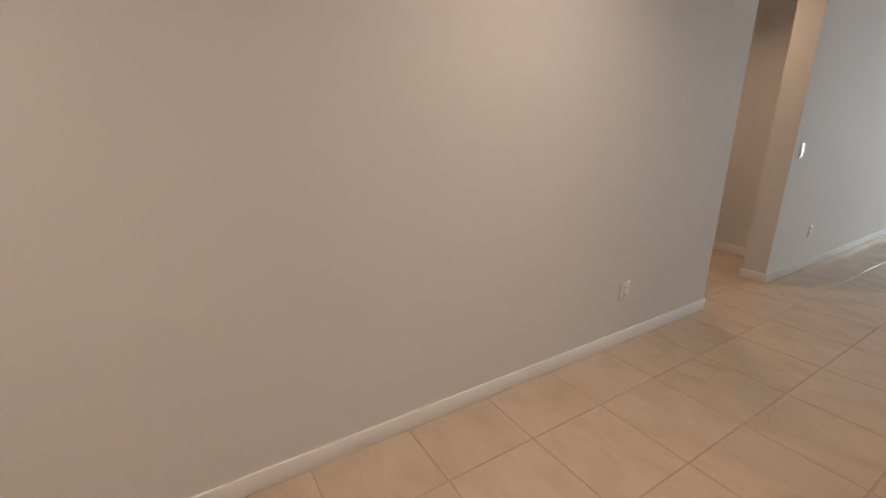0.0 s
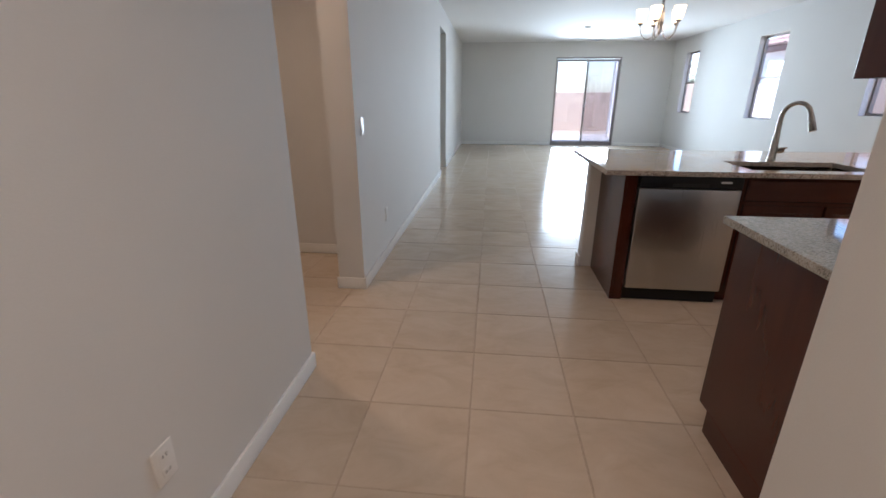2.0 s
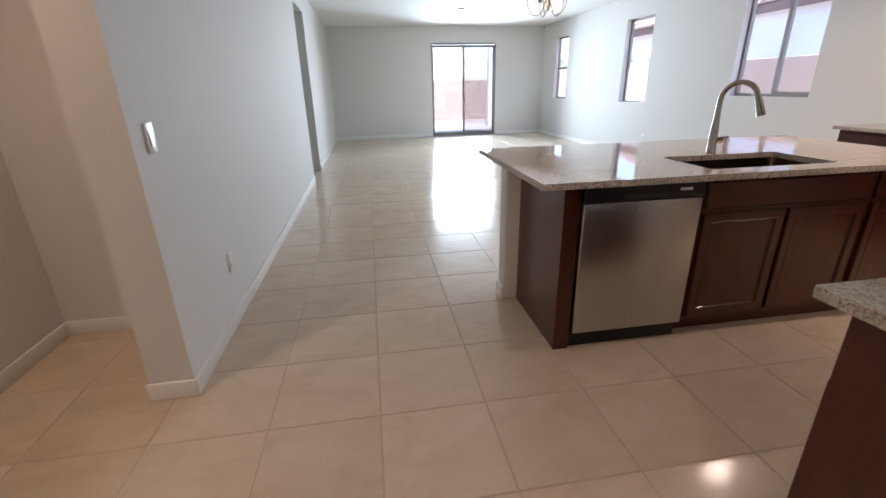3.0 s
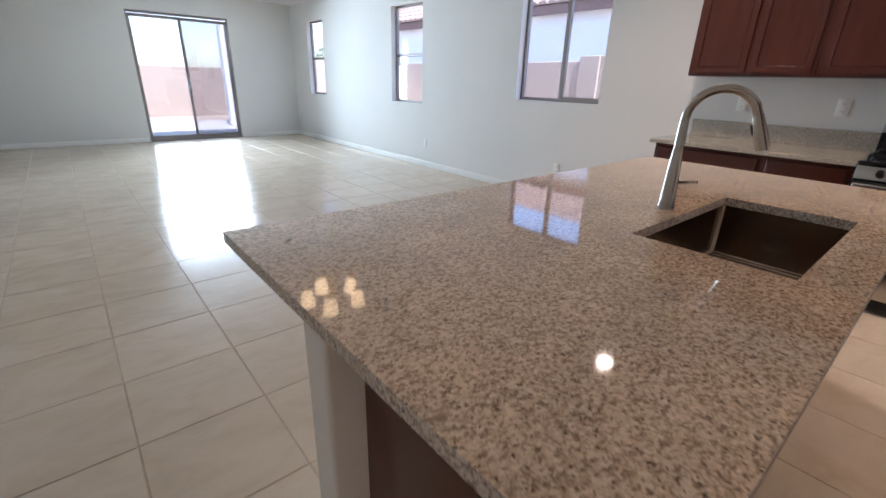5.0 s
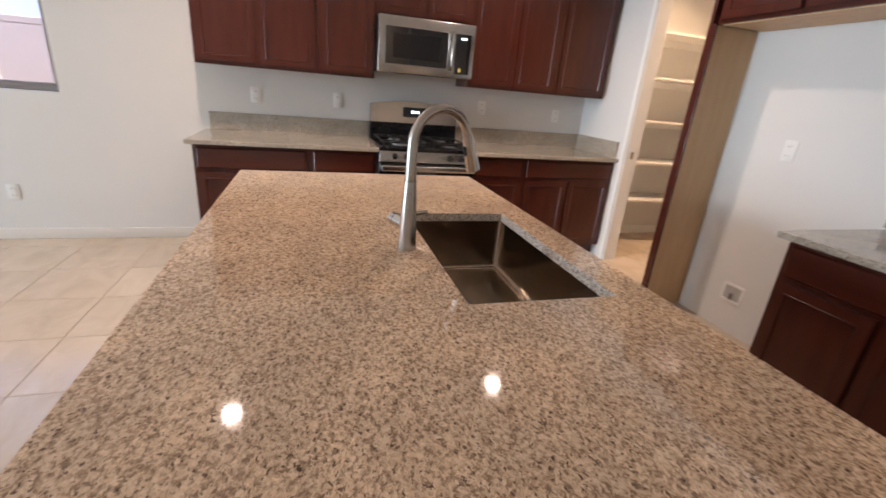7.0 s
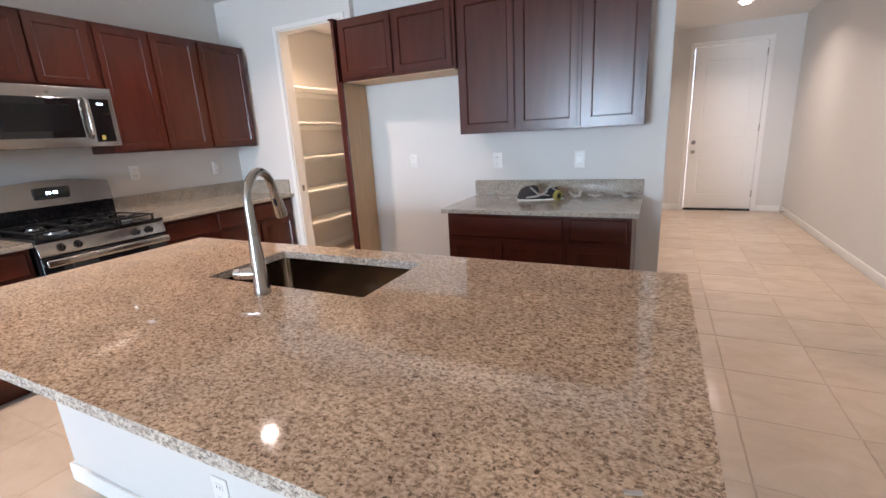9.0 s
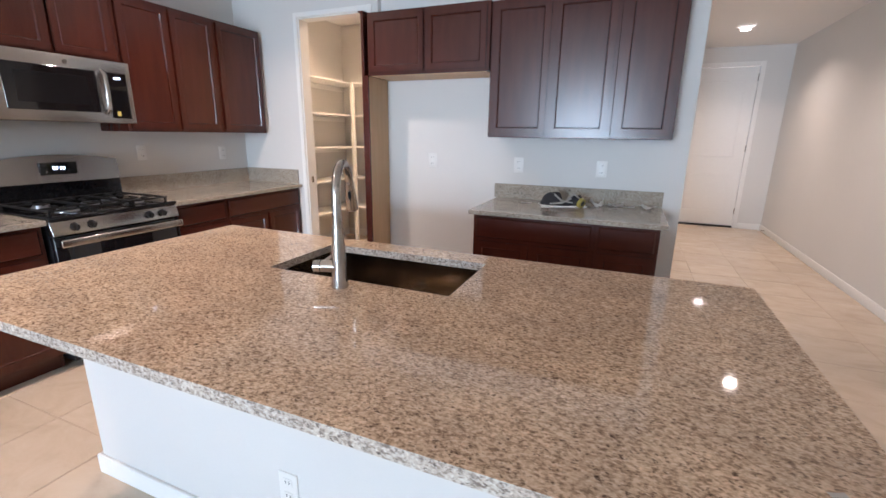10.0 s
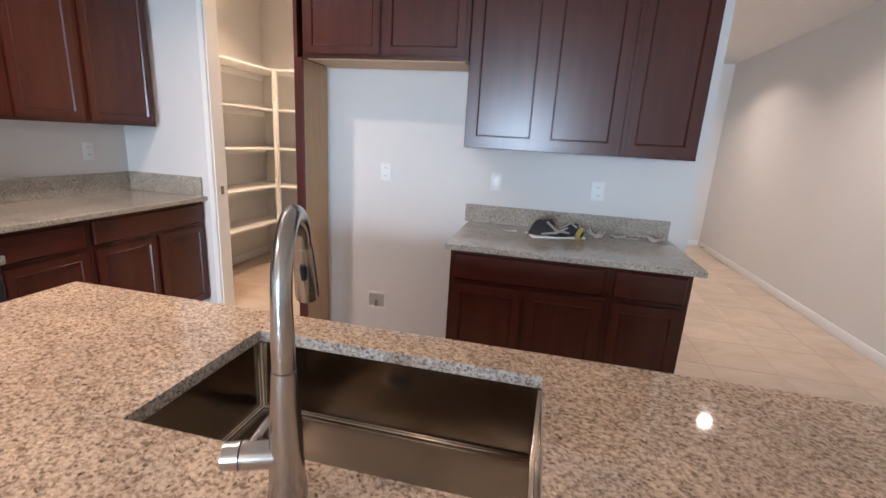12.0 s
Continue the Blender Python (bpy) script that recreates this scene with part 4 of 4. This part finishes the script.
def stove(m):
    o = thing("gas_stove", m, "stainless gas range with black cast-iron grates", "stove")
    w, d = 0.757, 0.66
    part("body", bbox(0.002, w - 0.002, 0.03, d, 0.03, 0.875, 0.003), BLACK, o)
    part("drawer_front", bbox(0.004, w - 0.004, 0.0, 0.03, 0.09, 0.25, 0.005, 3), STEEL_H, o, "stainless bottom drawer", True)
    dr_ = part("oven_door", bbox(0.004, w - 0.004, -0.012, 0.03, 0.26, 0.80, 0.006, 3), BLKGLASS, o, "black glass oven door", True)
    bm = bmesh.new()
    box(bm, 0.012, w - 0.012, -0.068, -0.05, 0.745, 0.79)
    h = part("oven_handle", bev(bm, 0.008, 3), STEEL_H, dr_, "flat stainless bar handle", True)
    for x in (0.05, w - 0.05):
        part("handle_post", bbox(x - 0.012, x + 0.012, -0.051, -0.011, 0.757, 0.779, 0.003), STEEL_H, h)
    bm = bmesh.new()
    v = box(bm, 0.002, w - 0.002, -0.022, 0.05, 0.808, 0.89)
    for q in v:
        if q.co.z > 0.85 and q.co.y < 0:
            q.co.y += 0.022
    cpn = part("control_panel", bev(bm, 0.005, 3), STEEL_H, o, "stainless knob panel", True)
    for x in (0.115, 0.205, w - 0.205, w - 0.115):
        bm = bmesh.new()
        mm = pose(x, -0.022, 0.85, 104, 0, 0)
        cyl(bm, 0.021, 0.018, 0.028, mm, 20)
        box_v = box(bm, -0.004, 0.004, -0.017, 0.017, 0.012, 0.024)
        bmesh.ops.transform(bm, matrix=mm, verts=box_v)
        part("knob", bm, BLACK, cpn, "black burner knob", True)
    part("cooktop", bbox(0.0, w, -0.012, 0.60, 0.891, 0.914, 0.008, 3), BLKENAMEL, o, "black enamel cooktop", True)
    for bx, by, r in ((0.18, 0.16, 0.05), (0.18, 0.43, 0.042), (w / 2, 0.30, 0.045), (w - 0.18, 0.16, 0.046), (w - 0.18, 0.43, 0.04)):
        bm = bmesh.new()
        lathe(bm, [(r * 1.2, 0.0), (r * 1.2, 0.006), (r, 0.01), (r, 0.017), (r * 0.82, 0.021), (0.0, 0.021)], (bx, by, 0.914), 24)
        br_ = part("burner", bm, BURNER, o, "grey burner with black cap", True)
        bm = bmesh.new()
        lathe(bm, [(r * 0.9, 0.0205), (r * 0.86, 0.025), (0.0, 0.026)], (bx, by, 0.914), 24)
        part("cap", bm, IRON, br_, smooth=True)
    for gx0, gx1 in ((0.03, 0.262), (0.27, w - 0.27), (w - 0.262, w - 0.03)):
        bm = bmesh.new()
        z0, z1 = 0.938, 0.948
        mid = (gx0 + gx1) / 2
        for y in (0.045, 0.565):
            box(bm, gx0, gx1, y - 0.005, y + 0.005, z0, z1)
        for x in (gx0 + 0.005, gx1 - 0.005):
            box(bm, x - 0.005, x + 0.005, 0.05, 0.56, z0 - 0.001, z1 - 0.001)
        for y in (0.16, 0.43):
            box(bm, gx0 + 0.01, mid - 0.02, y - 0.004, y + 0.004, z0, z1 + 0.001)
            box(bm, mid + 0.02, gx1 - 0.01, y - 0.004, y + 0.004, z0, z1 + 0.001)
            box(bm, mid - 0.004, mid + 0.004, y - 0.105, y - 0.02, z0, z1 + 0.001)
            box(bm, mid - 0.004, mid + 0.004, y + 0.02, y + 0.105, z0, z1 + 0.001)
        for x in (gx0 + 0.006, gx1 - 0.006):
            for y in (0.052, 0.555):
                box(bm, x - 0.006, x + 0.006, y - 0.006, y + 0.006, 0.913, z0)
        part("grate", bm, IRON, o, "black cast-iron grate")
    # curved back guard
    n = 16

    def guard(y0, y1, zb, zt, arch):
        bm = bmesh.new()
        rows = []
        for y in (y0, y1):
            bot = [bm.verts.new((w * i / n, y, zb)) for i in range(n + 1)]
            top = [bm.verts.new((w * i / n, y + (0.02 if y == y0 else 0.0) * (1 if arch else 0), zt + arch * (1 - (2 * i / n - 1) ** 2))) for i in range(n + 1)]
            rows.append((bot, top))
        (b0, t0), (b1, t1) = rows
        for i in range(n):
            bm.faces.new((b0[i], b0[i + 1], t0[i + 1], t0[i]))
            bm.faces.new((b1[i], b1[i + 1], t1[i + 1], t1[i]))
            bm.faces.new((t0[i], t0[i + 1], t1[i + 1], t1[i]))
            bm.faces.new((b0[i], b0[i + 1], b1[i + 1], b1[i]))
        for k in (0, n):
            bm.faces.new((b0[k], t0[k], t1[k], b1[k]))
        return bm

    part("guard_base", guard(0.575, 0.655, 0.9, 1.049, 0.0), BLKENAMEL, o, "black lower back guard")
    bg = part("back_guard", guard(0.562, 0.657, 1.05, 1.19, 0.038), STEEL_H, o, "curved stainless back guard", True)
    dp = part("clock_panel", bbox(0.275, 0.485, 0.5605, 0.582, 1.10, 1.18, 0.003, 2), BLKGLASS, bg, "black clock panel")
    bm = bmesh.new()
    for x in (0.345, 0.362, 0.385, 0.402):
        box(bm, x, x + 0.010, 0.5592, 0.5604, 1.133, 1.153)
    part("digits", bm, DIGITS, dp, "lit clock digits")
    return o


stove(face(3.91, 5.848, 0.012, "-x"))

# ---- outside ----
GZ = -0.12
bm = bmesh.new()
box(bm, -300, 300, -300, 300, GZ - 0.3, GZ)
solid("ground", bm, GRAVEL, "tan desert gravel ground", "ground", "structure")
bm = bmesh.new()
box(bm, -3.0, 6.2, FY + T, FY + 4.6, GZ, GZ + 0.09)
solid("pavement", bev(bm, 0.01, 1), CONCRETE, "pale concrete patio slab", "patio", "structure")
bm = bmesh.new()
box(bm, -2.7, WX + T, DY - T, FY + T, GZ, -0.02)
solid("foundation", bm, CONCRETE, "concrete house slab", "slab", "structure")
FXE, FYN, FH = 7.6, 23.5, 1.69
fn = thing("block_fence", pose(FXE, 0, GZ), "tan stuccoed block wall round the yard", "fence")
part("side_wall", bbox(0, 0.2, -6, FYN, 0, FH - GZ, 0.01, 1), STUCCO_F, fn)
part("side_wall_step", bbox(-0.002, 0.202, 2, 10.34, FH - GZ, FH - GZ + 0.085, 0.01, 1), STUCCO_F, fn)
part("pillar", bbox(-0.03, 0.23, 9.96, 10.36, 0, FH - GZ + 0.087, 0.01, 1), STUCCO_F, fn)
# one return wall in two colours: tan for its shaded end, paler for sunlit
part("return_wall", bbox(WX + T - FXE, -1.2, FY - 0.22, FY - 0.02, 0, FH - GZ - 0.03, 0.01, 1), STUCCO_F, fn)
part("return_wall_sunlit", bbox(-1.2, -0.002, FY - 0.16, FY - 0.10, 0.05, FH - GZ - 0.05, 0.008, 1), STUCCO_N, fn, "paler panel standing for the sunlit end of the return wall")
part("back_wall", bbox(-22, 0.0, FYN, FYN + 0.2, 0, 1.5 - GZ, 0.01, 1), STUCCO_F, fn)

def house(x0, x1, y0, y1, eave, label):
    h = thing("neighbour_house", pose(x0, y0, GZ), label, "house")
    w, d = x1 - x0, y1 - y0
    part("wall", bbox(0, w, 0, d, 0, eave - GZ - 0.02, 0.01, 1), STUCCO_N, h, "pale stucco wall")
    part("fascia", bbox(-0.27, -0.24, -0.45, d + 0.45, eave - GZ - 0.06, eave - GZ + 0.14, 0.004, 1), FASCIA, h, "reddish fascia board")
    part("soffit", bbox(-0.24, 0.0, -0.45, d + 0.45, eave - GZ - 0.02, eave - GZ, 0.002, 1), STUCCO_N, h)
    # barrel tiles on the slope facing the viewer
    bm = bmesh.new()
    rise = 0.5
    run = min(w * 0.6, 4.2)
    rows, pitch = int(run / 0.36), 0.27
    cols = int((d + 0.9) / pitch)
    for r in range(rows):
        for c in range(cols):
            x = -0.32 + r * 0.36
            z = eave - GZ + 0.12 + (x + 0.32) * rise
            y = -0.45 + c * pitch
            ring = []
            for e_ in (0, 1):
                px, pz = x + e_ * 0.42, z + e_ * 0.42 * rise + (0.03 if not e_ else 0.0)
                ring.append([bm.verts.new((px, y + pitch * (0.5 - 0.52 * math.cos(math.pi * k / 4)), pz + 0.085 * math.sin(math.pi * k / 4))) for k in range(5)])
            for k in range(4):
                bm.faces.new((ring[0][k], ring[0][k + 1], ring[1][k + 1], ring[1][k]))
            bm.faces.new(ring[0])
    rt = part("roof_tiles", bm, ROOFT, h, "terracotta barrel roof tiles")
    rt["kind"] = "stuff"
    bm = bmesh.new()
    v = [bm.verts.new(c) for c in ((-0.27, -0.45, eave - GZ + 0.1), (-0.27, d + 0.45, eave - GZ + 0.1), (run - 0.32, d + 0.45, eave - GZ + 0.1 + run * rise), (run - 0.32, -0.45, eave - GZ + 0.1 + run * rise),
                                     (w + 0.4, -0.45, eave - GZ + 0.1), (w + 0.4, d + 0.45, eave - GZ + 0.1))]
    for f in ((0, 1, 2, 3), (3, 2, 5, 4), (0, 3, 4), (1, 5, 2), (0, 4, 5, 1)):
        bm.faces.new([v[i] for i in f])
    part("roof_deck", bm, ROOFT, h)
    for yy in (d * 0.1, 10.6):
        wn_ = part("house_window", bbox(-0.03, 0.02, yy, yy + 0.9, 1.0 - GZ, 2.2 - GZ, 0.004, 1), BRONZE, h)
        part("house_pane", bbox(-0.036, -0.03, yy + 0.05, yy + 0.85, 1.05 - GZ, 2.15 - GZ, 0), BLKGLASS, wn_)
    return h


house(9.6, 17.5, 6.0, 21.0, 2.84, "pale stucco house with a terracotta tile roof")

pt = thing("patio_frame", pose(3.97, 18.85, GZ + 0.09), "white patio post carrying a long beam", "patio cover")
part("post", bbox(-0.13, 0.13, -0.13, 0.13, 0, 2.7, 0.008, 2), TRIM, pt)
part("far_post", bbox(-6.6, -6.34, -0.13, 0.13, 0, 2.7, 0.008, 2), TRIM, pt)
part("beam", bbox(-6.75, 0.28, -0.1, 0.1, 2.7, 2.95, 0.008, 2), TRIM, pt)


def tree(x, y, h, seed):
    r = random.Random(seed)
    t_ = thing("yard_tree", pose(x, y, GZ), "sparse leafy tree beyond the yard wall", "tree")
    bm = bmesh.new()
    tips = []
    trunk = [(0, 0, 0), (0.05, 0.02, h * 0.25), (-0.02, 0.08, h * 0.45)]
    tube(bm, trunk, [0.09, 0.07, 0.055], 8)
    for k in range(9):
        a = math.tau * k / 9 + r.uniform(-0.3, 0.3)
        s = Vector(trunk[-1]) - Vector((0, 0, r.uniform(0, h * 0.15)))
        rr = r.uniform(0.7, 1.3)
        m1 = s + Vector((math.cos(a) * rr * 0.5, math.sin(a) * rr * 0.5, h * r.uniform(0.12, 0.25)))
        e1 = s + Vector((math.cos(a) * rr, math.sin(a) * rr, h * r.uniform(0.15, 0.5)))
        tube(bm, [s, m1, e1], [0.035, 0.022, 0.008], 6)
        tips += [m1, e1, (m1 + e1) / 2]
    part("trunk", bm, BARK, t_, smooth=True)
    vs_, fs_ = [], []
    for tip in tips:
        for _ in range(70):
            c = tip + Vector((r.gauss(0, 0.22), r.gauss(0, 0.22), r.gauss(0, 0.2)))
            u = Vector((r.uniform(-1, 1), r.uniform(-1, 1), r.uniform(-1, 1))).normalized()
            w = u.orthogonal().normalized() * 0.022
            u *= r.uniform(0.05, 0.1)
            k = len(vs_)
            vs_ += [c - u, c + w, c + u, c - w]
            fs_.append((k, k + 1, k + 2, k + 3))
    me_ = bpy.data.meshes.new("crown")
    me_.from_pydata([tuple(v) for v in vs_], [], fs_)
    me_.materials.append(LEAF)
    cr = new("crown", me_)
    cr.parent = t_
    return t_


tree(8.9, 24.9, 3.6, 3)

# ---- small things on the counters ----
PAPER = mat("paper", (0.78, 0.76, 0.72), 0.8, grain=0.03, scale=60)
WEBBING = mat("webbing", (0.36, 0.34, 0.31), 0.9, grain=0.15, scale=120)
FABRIC = mat("dark_fabric", (0.035, 0.032, 0.034), 0.9, grain=0.3, scale=150, bump=0.5, bump_scale=200)
YELLOW = mat("yellow_tape", (0.34, 0.29, 0.06), 0.4, grain=0.05)


def lump(bm, sx, sy, sz, at, seed, detail=3, rough=0.2):
    g = bmesh.ops.create_icosphere(bm, subdivisions=detail, radius=1.0)
    for v in g["verts"]:
        n = noise.noise(v.co * 1.6 + Vector((seed, 0, 0)))
        v.co *= 1 + rough * n
        v.co = Vector((v.co.x * sx + at[0], v.co.y * sy + at[1], max(v.co.z * sz, -0.001 if sz else 0) + at[2]))


tp = thing("tool_pouch", pose(1.40, 3.93, CT, 0, 0, 20), "open black fabric tool pouch with pale straps on the side counter", "tool bag")
bm = bmesh.new()
lump(bm, 0.085, 0.05, 0.105, (0.07, 0, 0), 2.0)
part("flap", bm, FABRIC, tp, smooth=True)
bm = bmesh.new()
lump(bm, 0.06, 0.05, 0.085, (-0.095, 0.01, 0), 5.0)
part("pocket", bm, FABRIC, tp, smooth=True)
bm = bmesh.new()
lump(bm, 0.1, 0.06, 0.03, (-0.01, 0.01, 0.0), 8.0)
part("base", bm, FABRIC, tp, smooth=True)
for k, pts_ in enumerate(([(0.07, 0.045, 0.09), (0.02, 0.06, 0.045), (-0.06, 0.065, 0.03)], [(0.1, 0.055, 0.02), (0.02, 0.07, 0.03), (-0.05, 0.06, 0.06)], [(-0.03, 0.02, 0.05), (-0.07, 0.05, 0.09), (-0.11, 0.05, 0.06)])):
    bm = bmesh.new()
    tube(bm, pts_, [0.006, 0.008, 0.005], 8)
    part("strap", bm, WEBBING, tp, "pale webbing strap", True)
part("tray", bbox(-0.16, 0.16, -0.06, 0.075, 0, 0.008, 0.002), PAPER, tp, "pale cardboard sheet")
tr = thing("tape_roll", pose(1.262, 3.985, CT + 0.034, 75, 0, 62), "yellow roll of tape standing on edge", "tape")
bm = bmesh.new()
lathe(bm, [(0.018, -0.012), (0.035, -0.012), (0.035, 0.012), (0.018, 0.012), (0.018, -0.012)], segs=28)
part("roll", bm, YELLOW, tr, smooth=True)
bm = bmesh.new()
lathe(bm, [(0.012, -0.013), (0.0182, -0.013), (0.0182, 0.013), (0.012, 0.013), (0.012, -0.013)], segs=24)
part("core", bm, DARKSLOT, tr, smooth=True)


def scrap(x, y, w, d, turn, seed, z=CT, curl=0.02):
    w, d = w * 1.25, d * 1.4
    r = random.Random(seed)
    s = thing("paper_scrap", pose(x, y, z, 0, 0, turn), "crumpled white paper scrap lying on the granite", "paper", "paper scraps")
    bm = bmesh.new()
    n = 6
    g = [[bm.verts.new((w * (i / n - 0.5), d * (j / n - 0.5), 0.0015 + curl * (abs(i / n - 0.5) ** 1.5) * r.uniform(0.3, 1.4) + 0.3 * curl * r.random() * (0 < j < n))) for j in range(n + 1)] for i in range(n + 1)]
    for i in range(n):
        for j in range(n):
            bm.faces.new((g[i][j], g[i + 1][j], g[i + 1][j + 1], g[i][j + 1]))
    bmesh.ops.solidify(bm, geom=list(bm.faces), thickness=0.001)
    part("sheet", bm, PAPER, s, smooth=True)
    return s


scrap(1.165, 3.86, 0.07, 0.06, 10, 1, curl=0.09)
scrap(1.035, 3.81, 0.08, 0.035, 5, 2, curl=0.05)
scrap(0.965, 3.80, 0.09, 0.02, -3, 5, curl=0.01)
scrap(0.82, 3.82, 0.07, 0.04, -25, 3, curl=0.06)
scrap(1.66, 3.93, 0.06, 0.02, 15, 4, curl=0.01)
scrap(0.655, 6.49, 0.02, 0.007, 20, 6, curl=0.003)

# ---- floor: tiles laid square to the walls ----
fl = thing("floor", pose(0, 0, 0), "cream square ceramic floor tiles with tan grout", "floor", kind="structure")
part("grout_bed", bbox(-2.7, WX + T, DY - T, FY + T, -0.02, -0.0022, 0), GROUT, fl)
PX, PYY, OX, OY = 0.464, 0.4635, 0.238, 5.249


def tile_mesh_data(verts, faces, x0, x1, y0, y1, lean=(0, 0)):
    k = len(verts)
    b, z = 0.0016, 0.0
    for dx, dz in ((0, -0.003), (b, z)):
        verts += [(x0 + dx, y0 + dx, dz - lean[0] - lean[1]), (x1 - dx, y0 + dx, dz + lean[0] - lean[1]),
                  (x1 - dx, y1 - dx, dz + lean[0] + lean[1]), (x0 + dx, y1 - dx, dz - lean[0] + lean[1])]
    faces.append((k + 4, k + 5, k + 6, k + 7))
    for i in range(4):
        j = (i + 1) % 4
        faces.append((k + i, k + j, k + 4 + j, k + 4 + i))


G = 0.0028
vs, fs = [], []
tile_mesh_data(vs, fs, -PX / 2 + G, PX / 2 - G, -PYY / 2 + G, PYY / 2 - G)
one = bpy.data.meshes.new("tile")
one.from_pydata(vs, [], fs)
one.materials.append(TILE)
rest_v, rest_f = [], []
rnd = random.Random(4)
for i in range(-7, 10):
    for j in range(-15, 25):
        cx, cy = OX + (i + 0.5) * PX, OY + (j + 0.5) * PYY
        if cx > WX + 0.2 or cx < -2.65 or cy > FY + 0.2 or cy < DY - 0.2:
            continue
        near = 1.0 < cy < 9.6 and -1.4 < cx < 4.8
        if near:
            t_ = new("tile", one)
            t_.parent = fl
            t_.location = (cx, cy, rnd.uniform(-0.0006, 0.0004))
            t_.rotation_euler = (rnd.gauss(0, 0.0009), rnd.gauss(0, 0.0009), 0)
        else:
            tile_mesh_data(rest_v, rest_f, cx - PX / 2 + G, cx + PX / 2 - G, cy - PYY / 2 + G, cy + PYY / 2 - G, (rnd.gauss(0, 0.00012), rnd.gauss(0, 0.00012)))
me = bpy.data.meshes.new("far_tiles")
me.from_pydata(rest_v, [], rest_f)
me.materials.append(TILE)
ft = new("far_tiles", me)
ft.parent = fl
ft["kind"] = "stuff"
